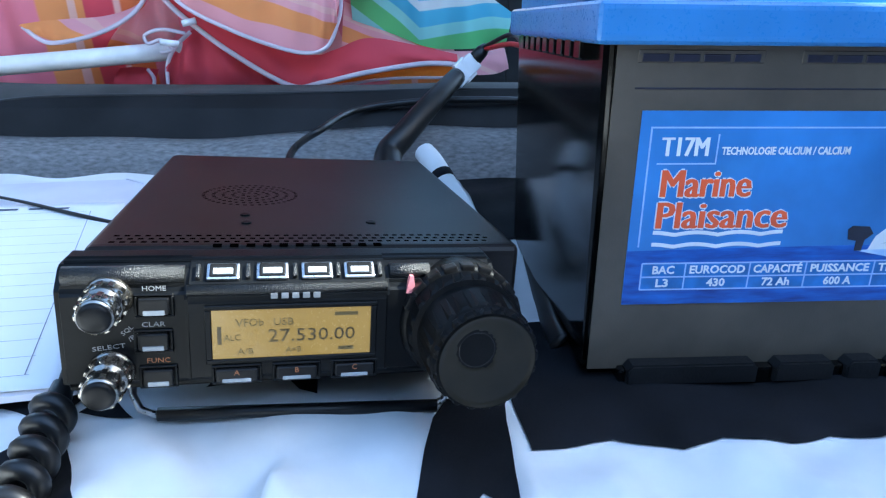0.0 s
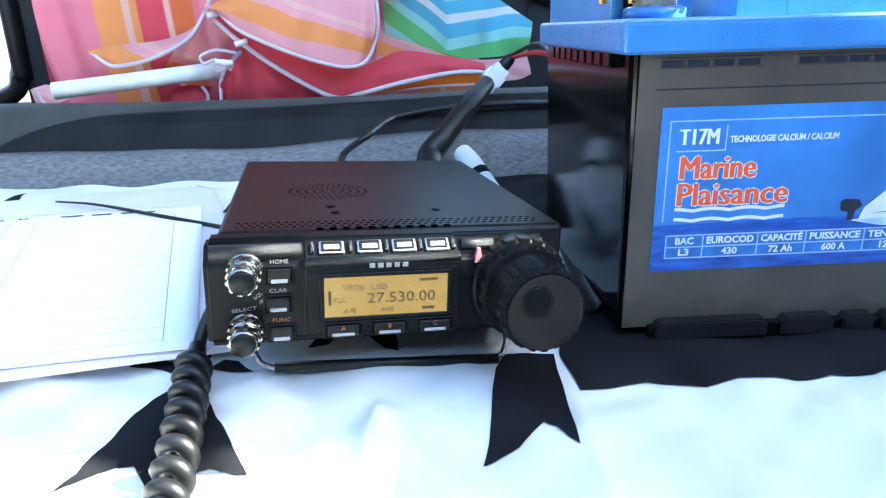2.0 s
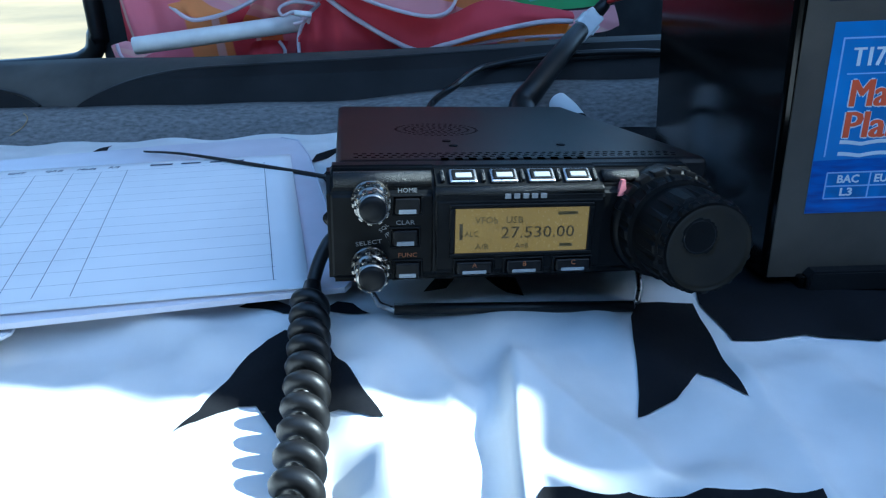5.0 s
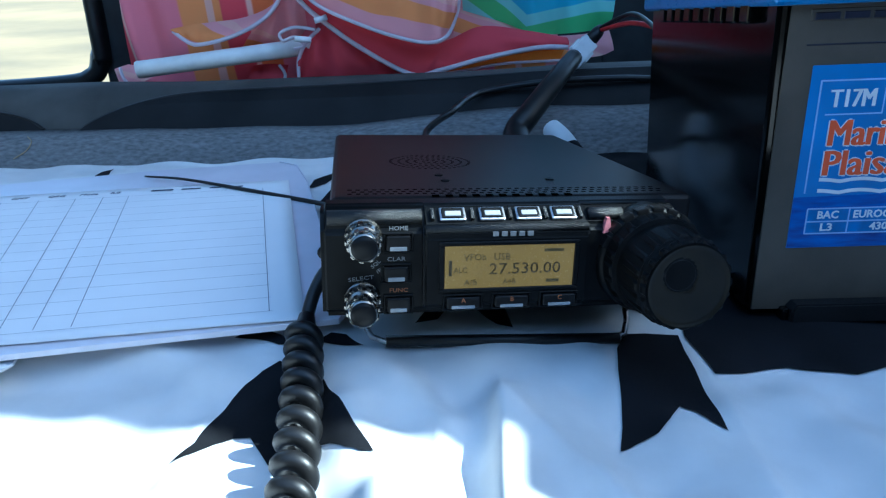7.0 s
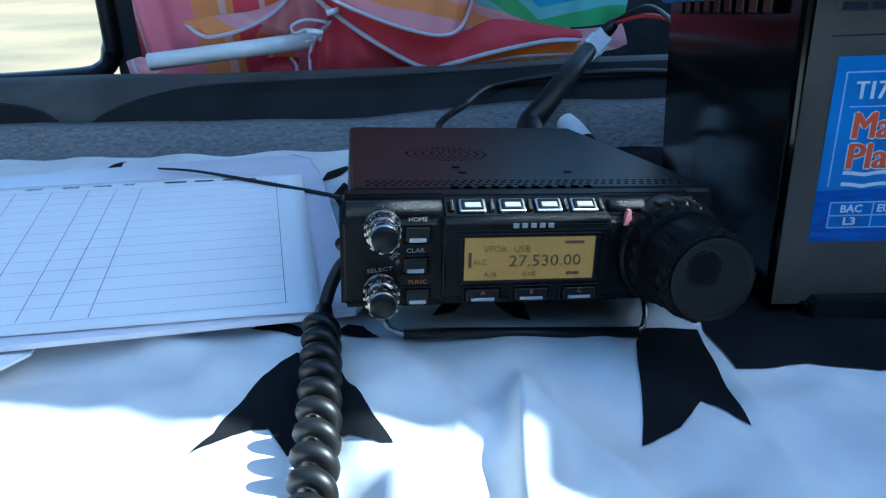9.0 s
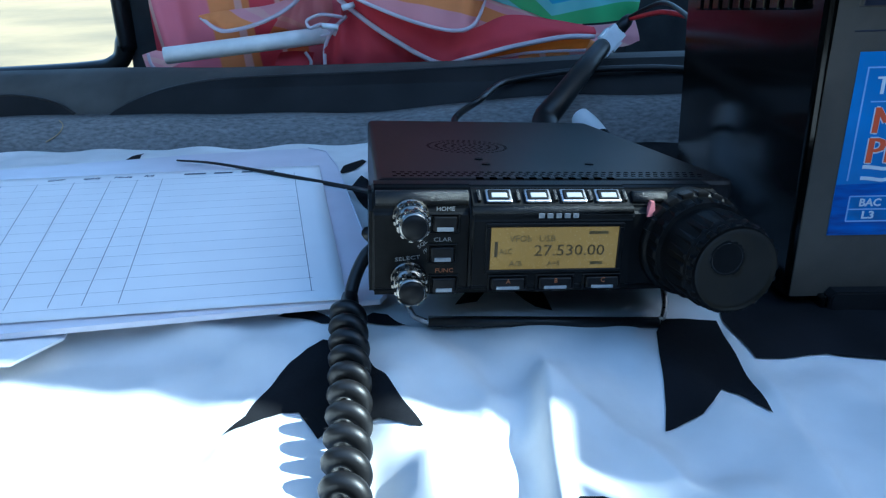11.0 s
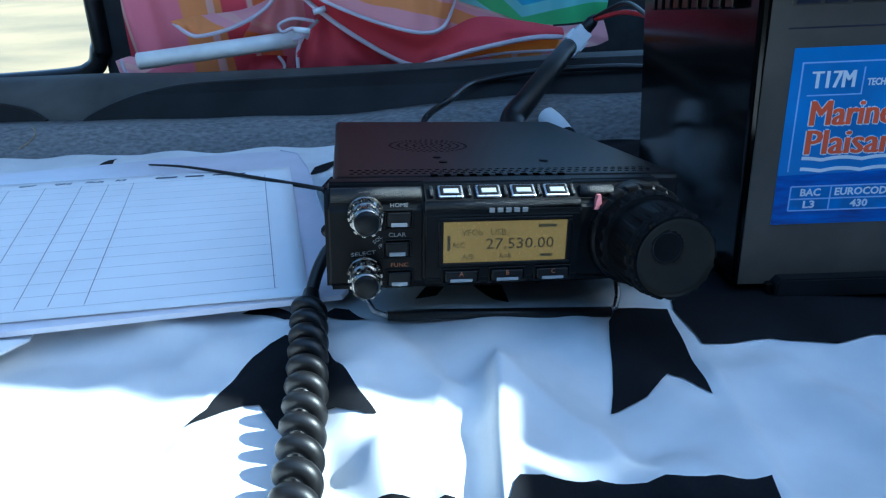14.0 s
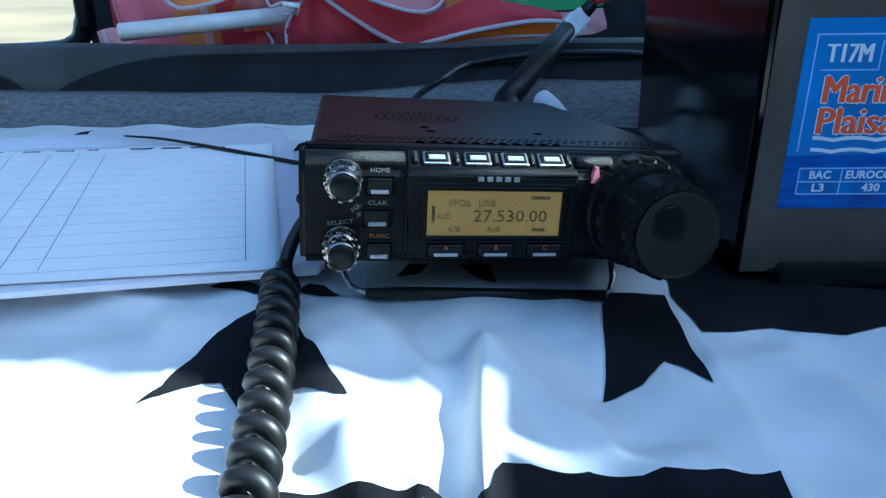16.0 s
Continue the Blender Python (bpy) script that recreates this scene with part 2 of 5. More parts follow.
def part(name, bm, mat, parent=None, label="", smooth=False):
    """Links a shape as one mesh object, under a thing if one is given."""
    me = bpy.data.meshes.new(name)
    bmesh.ops.scale(bm, vec=(CM, CM, CM), verts=bm.verts)
    bm.to_mesh(me)
    bm.free()
    if mat:
        me.materials.append(mat)
    if smooth:
        me.polygons.foreach_set("use_smooth", [True] * len(me.polygons))
    ob = new(name, me)
    if parent:
        ob.parent = parent
        if parent.type == "EMPTY":
            ob.matrix_parent_inverse = parent.matrix_basis.inverted()
    if label:
        tagged(ob, label)
    return ob


def thing(name, label, category, group="", kind="", at=None):
    ob = new(name)
    ob.empty_display_size = 0.02
    if at is not None:
        ob.matrix_basis = Matrix.Translation(Vector(at) * CM)
    return tagged(ob, label, category, group, kind)


def box(x0, x1, y0, y1, z0, z1, bevel=0.0, segs=2, bm=None):
    bm = bm or bmesh.new()
    r = bmesh.ops.create_cube(bm, size=1)
    vs = r["verts"]
    bmesh.ops.scale(bm, vec=(x1 - x0, y1 - y0, z1 - z0), verts=vs)
    bmesh.ops.translate(bm, vec=((x0 + x1) / 2, (y0 + y1) / 2, (z0 + z1) / 2), verts=vs)
    if bevel:
        es = list({e for v in vs for e in v.link_edges})
        bmesh.ops.bevel(bm, geom=es, offset=bevel, segments=segs, affect="EDGES", profile=0.6)
    return bm


def prism(points, lift, bevel=0.0, bm=None):
    """A plate: a flat outline of (a, b) in the xz plane, from y = lift[0] to lift[1]."""
    bm = bm or bmesh.new()
    a = [bm.verts.new((x, lift[0], z)) for x, z in points]
    b = [bm.verts.new((x, lift[1], z)) for x, z in points]
    n = len(points)
    fs = [bm.faces.new(a), bm.faces.new(b[::-1])]
    fs += [bm.faces.new((a[(i + 1) % n], a[i], b[i], b[(i + 1) % n])) for i in range(n)]
    bmesh.ops.recalc_face_normals(bm, faces=fs)
    if bevel:
        es = [e for e in fs[0].edges]
        bmesh.ops.bevel(bm, geom=es, offset=bevel, segments=2, affect="EDGES")
    return bm


def lathe(profile, segs=40, m=None, bm=None, ridges=0, depth=0.0):
    """A turned body about z: profile of (radius, z); ridges makes grip ribs on rows flagged by a third value."""
    bm = bm or bmesh.new()
    rings = []
    for row in profile:
        r, z = row[0], row[1]
        flag = len(row) > 2
        ring = []
        for k in range(segs):
            a = 2 * math.pi * k / segs
            rr = r
            if flag and ridges:
                rr = r - depth * (1 if (k * ridges * 2 // segs) % 2 else 0)
            ring.append(bm.verts.new((rr * math.cos(a), rr * math.sin(a), z)))
        rings.append(ring)
    for p, q in zip(rings, rings[1:]):
        for k in range(segs):
            bm.faces.new((p[k], p[(k + 1) % segs], q[(k + 1) % segs], q[k]))
    for ring, flip in ((rings[0], True), (rings[-1], False)):
        if ring:
            bm.faces.new(ring[::-1] if flip else ring)
    if m is not None:
        bmesh.ops.transform(bm, matrix=m, verts=[v for ring in rings for v in ring])
    return bm


def smooth_line(pts, n=12):
    """A Catmull-Rom line through the points."""
    pts = [Vector(p) for p in pts]
    ext = [2 * pts[0] - pts[1], *pts, 2 * pts[-1] - pts[-2]]
    out = []
    for i in range(1, len(ext) - 2):
        a, b, c, d = ext[i - 1 : i + 3]
        for k in range(n):
            t = k / n
            out.append(0.5 * (2 * b + (c - a) * t + (2 * a - 5 * b + 4 * c - d) * t * t + (3 * b - a - 3 * c + d) * t ** 3))
    return out + [pts[-1]]


def tube(line, radius, segs=10, bm=None, taper=None, flat=1.0):
    """A round bar along a line; taper gives the radius from 0 to 1 along it."""
    bm = bm or bmesh.new()
    line = [Vector(p) for p in line]
    rings, nrm = [], None
    for i, p in enumerate(line):
        t = (line[min(i + 1, len(line) - 1)] - line[max(i - 1, 0)]).normalized()
        if nrm is None:
            nrm = t.orthogonal().normalized()
        nrm = (nrm - t * nrm.dot(t)).normalized()
        bi = t.cross(nrm)
        r = radius * (taper(i / max(1, len(line) - 1)) if taper else 1)
        rings.append([bm.verts.new(p + r * (math.cos(2 * math.pi * k / segs) * nrm + flat * math.sin(2 * math.pi * k / segs) * bi)) for k in range(segs)])
    for a, b in zip(rings, rings[1:]):
        for k in range(segs):
            bm.faces.new((a[k], a[(k + 1) % segs], b[(k + 1) % segs], b[k]))
    bm.faces.new(rings[0][::-1])
    bm.faces.new(rings[-1])
    return bm


def text_mesh(body, size, bold=0.0, thick=0.008):
    """Letters as a mesh in the xy plane, centred, size in centimetres."""
    cu = bpy.data.curves.new("letters", "FONT")
    cu.body, cu.size, cu.align_x, cu.align_y = body, size, "CENTER", "CENTER"
    cu.extrude, cu.offset, cu.resolution_u = thick, bold, 2
    ob = bpy.data.objects.new("letters", cu)
    scene.collection.objects.link(ob)
    me = bpy.data.meshes.new_from_object(ob.evaluated_get(bpy.context.evaluated_depsgraph_get()))
    bpy.data.objects.remove(ob)
    bm = bmesh.new()
    bm.from_mesh(me)
    return bm


def letters(name, body, size, mat, parent, m, bold=0.0, width=None, label=""):
    """Printed words: stretched to a width if one is given, laid by the matrix m."""
    bm = text_mesh(body, size, bold)
    if width:
        xs = [v.co.x for v in bm.verts]
        k = width / (max(xs) - min(xs))
        mid = (max(xs) + min(xs)) / 2
        for v in bm.verts:
            v.co.x = (v.co.x - mid) * k
    bmesh.ops.transform(bm, matrix=m, verts=bm.verts)
    return part(name, bm, mat, parent, label)


from math import exp, hypot, sin, sqrt

# cloth shape
def ease(a):
    a = min(1.0, max(0.0, a))
    return a * a * (3 - 2 * a)


def hump(x, y, ax, ay, bx, by, wide, high, wide_b=None):
    """A soft fold along the line from a to b; wide_b is its width on the other side of the line."""
    dx, dy = bx - ax, by - ay
    k = min(1.0, max(0.0, ((x - ax) * dx + (y - ay) * dy) / (dx * dx + dy * dy)))
    gap = hypot(x - ax - k * dx, y - ay - k * dy)
    if wide_b and (x - ax) * dy - (y - ay) * dx < 0:
        wide = wide_b
    return high * exp(-((gap / wide) ** 2))


def crease(x, y, ax, ay, bx, by, wide, high, wide_b):
    """A sharper fold than hump, that runs out softly at both ends."""
    dx, dy = bx - ax, by - ay
    k = ((x - ax) * dx + (y - ay) * dy) / (dx * dx + dy * dy)
    gap = ((x - ax) * dy - (y - ay) * dx) / hypot(dx, dy)
    near = sqrt((gap / (wide if gap > 0 else wide_b)) ** 2 + 0.04) - 0.2
    return high * exp(-near) * ease((k + 0.15) / 0.3) * ease((1.15 - k) / 0.3)


def cloth_z(x, y):
    left = 1 - ease((x + 4) / 9)
    z = -0.2 + left * (1.45 * ease((y - 1) / 9) + 1.5 * ease((y - 10) / 24)) + (1 - left) * (0.6 * ease((y - 3) / 8) + 2.0 * ease((y - 22) / 13))
    # the tall crest in front of the stand, steep on one side, and the folds that fan out from it
    z += crease(x, y, -2.8, 4.4, -3.1, -9.0, 0.3, 1.35, 1.4) + crease(x, y, -2.3, 3.0, 3.4, -5.2, 0.6, 0.6, 0.9)
    z += crease(x, y, 5.5, 5.0, 4.7, -8.0, 0.9, 0.6, 0.6) + hump(x, y, 1.0, 7.5, 4.3, 0.5, 1.1, 0.35) - hump(x, y, 0.4, 4.5, 1.8, -1.5, 0.9, 0.3)
    z += crease(x, y, -4.9, 2.6, -4.4, -6.0, 0.5, 0.4, 0.3) + hump(x, y, 2.3, -1.7, 3.0, -2.6, 0.9, 0.55)
    z += hump(x, y, -8.2, 3.0, -6.6, -1.0, 1.4, 0.9) + hump(x, y, -6.6, -1.0, -5.2, -6.0, 0.7, 0.4) - hump(x, y, -8.6, -1.0, -6.4, -4.0, 0.6, 0.35)
    z += hump(x, y, -7.8, 6.2, -4.6, 3.0, 1.0, 0.55) - hump(x, y, -5.6, 6.0, -3.6, 2.6, 0.7, 0.25) + hump(x, y, -4.6, 1.5, -4.3, -4.0, 0.35, 0.25)
    z += hump(x, y, -13.6, 2.0, -12.4, -7.0, 0.7, 0.4, 1.2) + hump(x, y, -17.5, 7.5, -13.5, 5.2, 0.9, 0.4) - hump(x, y, -22, 6.0, -16, 5.6, 1.0, 0.35)
    z += hump(x, y, -30, 3.0, -18, 2.6, 1.4, 0.35) + hump(x, y, -20, 0.0, -17.5, -8.0, 0.9, 0.3)
    z += hump(x, y, 8.0, 3.5, 12.5, -6.0, 1.0, 0.4) + hump(x, y, 13.5, 4.8, 20, -5.0, 1.3, 0.45) + hump(x, y, 20, 5.0, 27, -3.0, 1.2, 0.35)
    z += 0.09 * sin(0.8 * x + 0.5 * y) + 0.06 * sin(1.5 * y - 0.7 * x + 1.0) + 0.05 * sin(2.1 * x + 0.3 * y) * ease((9 - y) / 6)
    z += 0.07 * sin(1.3 * x - 1.9 * y + 0.6 * sin(0.5 * x)) * ease((10 - y) / 5)
    return z
# end of cloth shape


# ---- the setting ----
def plate(name, x0, x1, y0, y1, z0, z1, mat, label, category, bevel=0.4):
    return tagged(part(name, box(x0, x1, y0, y1, z0, z1, bevel), mat), label, category, kind="structure")


plate("load_floor", -110, 75, -60, 76, -6, -1.6, TRIM_BLACK, "dark load floor of the car under the flag", "floor")
# unseen walls added to block the sun, openings sized to light the battery lid
for name, y0, y1, z0, z1 in (("sun_wall", -6.7, 3.4, -6, 69), ("sun_wall_high", -6.7, 3.4, 84, 120), ("sun_wall_corner", 3.4, 5.5, -6, 64), ("sun_wall_low", 5.5, 20.5, -6, 40), ("sun_wall_high", 3.4, 20.5, 77, 120), ("sun_wall_far", 20.5, 76, -6, 120)):
    plate(name, 75, 78, y0, y1, z0, z1, LINING, "added unseen dark wall with openings that shape the sun", "wall", 0.0)


def side_plate(name, outline, label):
    """An added unseen panel at the side that cuts the sun, from an outline in the yz plane."""
    bm = prism(outline, (75, 78))
    bmesh.ops.transform(bm, matrix=Matrix(((0, 1, 0, 0), (1, 0, 0, 0), (0, 0, 1, 0), (0, 0, 0, 1))), verts=bm.verts)
    bmesh.ops.recalc_face_normals(bm, faces=bm.faces)
    return tagged(part(name, bm, LINING), label, "wall", kind="structure")


# two unseen panels leave a slanted slit that puts sun on the radio's upper keys
side_plate("sun_slit_panel", [(-6.7, 69), (0.2, 69), (-4.1, 84), (-6.7, 84)], "added unseen dark panel beside the sun slit")
side_plate("sun_slit_panel", [(1.5, 69), (3.4, 69), (3.4, 84), (-2.8, 84)], "added unseen dark panel beside the sun slit")
# unseen sill; its edge and notch are shaped to cut sun patches on the flag
side_plate("sun_patch_sill", [(-60, -6), (-6.7, -6), (-6.7, 70.5), (-9.45, 70.6), (-9.6, 66.9), (-9.9, 66.6), (-10.05, 70.8), (-30, 70), (-60, 62)], "added unseen dark sill whose notched edge shapes the sun patches")
plate("wall_behind", -110, 75, -64, -61, -6, 52, LINING, "dark wall behind the open tailgate", "wall")
# out of view: wall height and roof length are set to hold back sky light
plate("sky_block_wall", -113, -110, -64, 76, -6, 80, LINING, "added unseen dark wall that blocks the sky on the far side", "wall")
plate("ceiling", -113, 78, 22, 80, 82, 84, LINING, "unseen dark car roof, drawn out to block the sky", "ceiling")


def carpet_ledge():
    """A carpeted edge: a rounded band that climbs from the flag to the plastic trim."""
    prof = [(37.0, -1.6), (37.5, 1.6), (37.9, 3.3), (38.7, 4.5), (39.8, 5.1), (42.0, 5.3), (42.0, -1.6)]
    bm = bmesh.new()
    n, rows = 120, []
    for i in range(n + 1):
        x = -105 + 175 * i / n
        rows.append([bm.verts.new((x, y + 0.25 * sin(x * 0.21), z + (0.1 * sin(x * 0.17 + 1) + 0.06 * sin(x * 0.5) + 0.7 * ease((x + 14) / 14) + 0.3 * ease((-x - 34) / 10)) * (z > 0))) for y, z in prof])
    for a, b in zip(rows, rows[1:]):
        for k in range(len(prof) - 1):
            bm.faces.new((a[k], a[k + 1], b[k + 1], b[k]))
    bmesh.ops.recalc_face_normals(bm, faces=bm.faces)
    return tagged(part("carpet_ledge", bm, CARPET, smooth=True), "worn grey woven carpet along the load edge", "carpet", kind="structure")


def trim_ledge():
    """Moulded plastic trim behind the carpet, rounded on top."""
    prof = [(41.6, -1.6), (41.6, 5.2), (43.0, 7.6), (44.6, 8.9), (46.2, 9.3), (48.0, 8.9), (50.5, 7.0), (54, 5.5), (76, 5.0), (76, -1.6)]
    bm = bmesh.new()
    n, rows = 120, []
    for i in range(n + 1):
        x = -108 + 180 * i / n
        dip = -0.3 * ease((-x + 8) / 12) * ease((x + 40) / 12)
        rows.append([bm.verts.new((x, y, z + dip * (z > 4))) for y, z in prof])
    for a, b in zip(rows, rows[1:]):
        for k in range(len(prof) - 1):
            bm.faces.new((a[k], a[k + 1], b[k + 1], b[k]))
    bmesh.ops.recalc_face_normals(bm, faces=bm.faces)
    ob = tagged(part("trim", bm, TRIM_GREY, smooth=True), "dark grey moulded plastic trim with arched black panels", "trim", kind="structure")
    for name, pts in (("panel", [(-39.2, 4.8), (-38.6, 5.5), (-36.5, 6.5), (-33.6, 7.4), (-29.8, 8.0), (-24.5, 8.2), (-15.2, 8.3), (-5.0, 8.5), (5.1, 8.75), (14.0, 8.75), (19.8, 8.7), (20.2, 4.3), (0.3, 4.1), (-20.5, 4.3)]), ("panel", [(-55.7, 4.9), (-53.0, 6.5), (-49.6, 7.2), (-46.5, 7.0), (-44.0, 6.4), (-42.3, 5.5), (-42.1, 4.7)])):
        bm = bmesh.new()
        f = bm.faces.new([bm.verts.new((x, 0, z)) for x, z in [tuple(p)[0::2] for p in smooth_line([(x, 0, z) for x, z in pts] + [(pts[0][0], 0, pts[0][1])], 5)[:-1]]])
        bmesh.ops.triangulate(bm, faces=[f])
        for k in range(30):
            bmesh.ops.bisect_plane(bm, geom=bm.verts[:] + bm.edges[:] + bm.faces[:], plane_co=(0, 0, 4 + 0.25 * k), plane_no=(0, 0, 1))
        zs, yy = [0, 5.2, 7.6, 8.9, 9.3], [41.6, 41.6, 43.0, 44.6, 46.2]
        for v in bm.verts:
            dip = -0.3 * ease((-v.co.x + 8) / 12) * ease((v.co.x + 40) / 12)
            v.co.y = float(np.interp(v.co.z - dip, zs, yy)) - 0.22
        bmesh.ops.recalc_face_normals(bm, faces=bm.faces)
        bmesh.ops.solidify(bm, geom=bm.faces[:], thickness=0.2)
        panel = part(name, bm, TRIM_BLACK, ob, "black arched inset panel")
        rise = [p for p in pts if p[1] >= 5.4]
        seam = [(x, float(np.interp(z + 0.05, zs, yy)) - 0.12, z + 0.08) for x, _, z in smooth_line([(x, 0, z) for x, z in rise], 8)]
        part("seam", tube(seam, 0.13, 8), RUBBER, panel, "dark rounded seam", True)
    return ob


carpet_ledge()
trim_ledge()


def rear_wall():
    """The far side of the car with two window openings, frames of rubber round them."""
    y0, y1 = 76, 80
    wx, wz = (-53.9, 9.1)
    (ga, gz), (gb, _) = [(1.7, 20.4), (9.2, 20.3)]
    for name, a, b, c, d in (("wall_north", wx, ga, -6, 82), ("wall_north_low", -113, wx, -6, wz - 2.6), ("wall_north_low", ga, gb, -6, gz), ("wall_north_pillar", gb, 15.5, -6, 82), ("wall_north_low", 15.5, 77, -6, 19.2), ("wall_north_high", 15.5, 77, 70, 82)):
        plate(name, a, b, y0, y1, c, d, LINING, "dark inner panel of the car beside the window", "wall", 0.2)
    frame_ob = thing("window_1", "car window with a dark rubber frame, sunlit road outside", "window", kind="structure", at=(-70, 76, 8))
    line = smooth_line([(-113, 75.6, wz - 3.0), (-85, 75.6, wz - 2.7), (wx - 8, 75.6, wz - 2.2), (wx - 2.2, 75.6, wz - 1.2), (wx - 0.4, 75.6, wz + 1.5), (wx + 0.2, 75.6, wz + 8), (wx + 1.0, 75.6, 82)])
    part("window_frame", tube(line, 1.5, 10, flat=0.8), RUBBER, frame_ob, "black rubber seal", True)
    other = thing("window_2", "car window with a dark rubber frame behind the battery", "window", kind="structure", at=(46, 76, 19))
    line = smooth_line([(77, 75.6, 18.6), (50, 75.6, 18.6), (22, 75.6, 18.7), (17.5, 75.6, 19.3), (15.6, 75.6, 22), (15.4, 75.6, 45), (16, 75.6, 68), (18.5, 75.6, 70.2), (45, 75.6, 70.6), (77, 75.6, 70.6)])
    part("window_frame", tube(line, 1.3, 10, flat=0.8), RUBBER, other, "black rubber seal", True)


rear_wall()
gr = bmesh.new()
cols = [-60000, -9000, -4000, -2000, -800, 0, 800, 2000, 9000, 60000]
rows = [gr.verts.new((x, y, -75 + 0.3 * min(max(0, y - 420), 7000))) for y in (-60000, -2000, 0, 420, 900, 1500, 2500, 4000, 7420, 60000) for x in cols]
for a in range(9):
    for b in range(9):
        gr.faces.new((rows[a * 10 + b], rows[a * 10 + b + 1], rows[a * 10 + b + 11], rows[a * 10 + b + 10]))
tagged(part("ground", gr, SAND), "pale dry sunlit road rising outside the window", "ground", kind="structure")


# ---- the flag used as a cloth ----
def flag():
    ob = thing("flag", "black and white flag with ermine spots spread as a cloth", "flag", at=(0, 0, 0))
    bm = bmesh.new()
    xs = np.concatenate([np.linspace(-95, -32, 40, endpoint=False), np.linspace(-32, 32, 300, endpoint=False), np.linspace(32, 70, 24)])
    ys = np.concatenate([np.linspace(-40, -12, 22, endpoint=False), np.linspace(-12, 14, 130, endpoint=False), np.linspace(14, 37.4, 40)])
    grid = [[bm.verts.new((x, y + (0.35 * sin(x * 0.3) + 0.2 * sin(x * 0.83) if j == len(ys) - 1 else 0), cloth_z(x, y) + (0.2 if j == len(ys) - 1 and x < 3 else 0))) for x in xs] for j, y in enumerate(ys)]
    for a, b in zip(grid, grid[1:]):
        for i in range(len(xs) - 1):
            bm.faces.new((a[i], a[i + 1], b[i + 1], b[i]))
    part("cloth", bm, WHITE_CLOTH, ob, "creased white cotton", True)
    return ob


def applique(name, outline, parent, label, lift=0.08):
    """A flat outline cut from black cloth that follows the folds below."""
    bm = bmesh.new()
    pts = []
    n = len(outline)
    for i in range(n):
        a, b = Vector(outline[i]), Vector(outline[(i + 1) % n])
        k = max(1, int((b - a).length / 0.5))
        pts += [a.lerp(b, j / k) for j in range(k)]
    f = bm.faces.new([bm.verts.new((p.x, p.y, 0)) for p in pts])
    if f.normal.z < 0:
        f.normal_flip()
    bmesh.ops.triangulate(bm, faces=[f])
    lo = [min(v.co[i] for v in bm.verts) for i in (0, 1)]
    hi = [max(v.co[i] for v in bm.verts) for i in (0, 1)]
    for i in (0, 1):
        step = 0.3 if hi[i] - lo[i] < 17 else 0.6
        c = lo[i] + step / 2
        while c < hi[i]:
            no = (1, 0, 0) if i == 0 else (0, 1, 0)
            bmesh.ops.bisect_plane(bm, geom=bm.verts[:] + bm.edges[:] + bm.faces[:], plane_co=(c, c, 0), plane_no=no)
            c += step
    bmesh.ops.recalc_face_normals(bm, faces=bm.faces)
    for v in bm.verts:
        v.co.z = cloth_z(v.co.x, v.co.y) + lift
    return part(name, bm, BLACK_CLOTH, parent, label, True)


FLAG = flag()
front = [(5.51, 8.69), (5.57, 7.72), (5.77, 5.75), (7.02, 6.04), (8.16, 6.40), (8.94, 6.55), (10.13, 6.08), (11.24, 5.75), (12.83, 6.09), (13.67, 5.75), (15.23, 5.80), (17.17, 6.42), (18.84, 6.06), (25.30, 7.20)]
applique("stripe", front + [(60, 9.2), (60, 18), (16, 16.1), (7.0, 15.15)], FLAG, "black stripe of the flag")
applique("stripe", [(5.91, 36.1), (6.93, 26.2), (11.8, 26.5), (60, 26.5), (60, 37.4), (5.8, 37.4)], FLAG, "black stripe of the flag")
applique("stripe", [(-9.89, -2.62), (-7.29, -2.65), (-4.09, -3.11), (-3.06, -4.04), (-2.83, -3.97), (-2.68, -3.32), (-2.47, -2.87), (-1.71, -2.34), (-0.04, -1.99), (1.19, -2.67), (2.78, -2.83), (4.83, -2.45), (4.58, -3.62), (4.40, -6.20), (0.60, -6.40), (-10.50, -6.00)], FLAG, "black stripe of the flag")
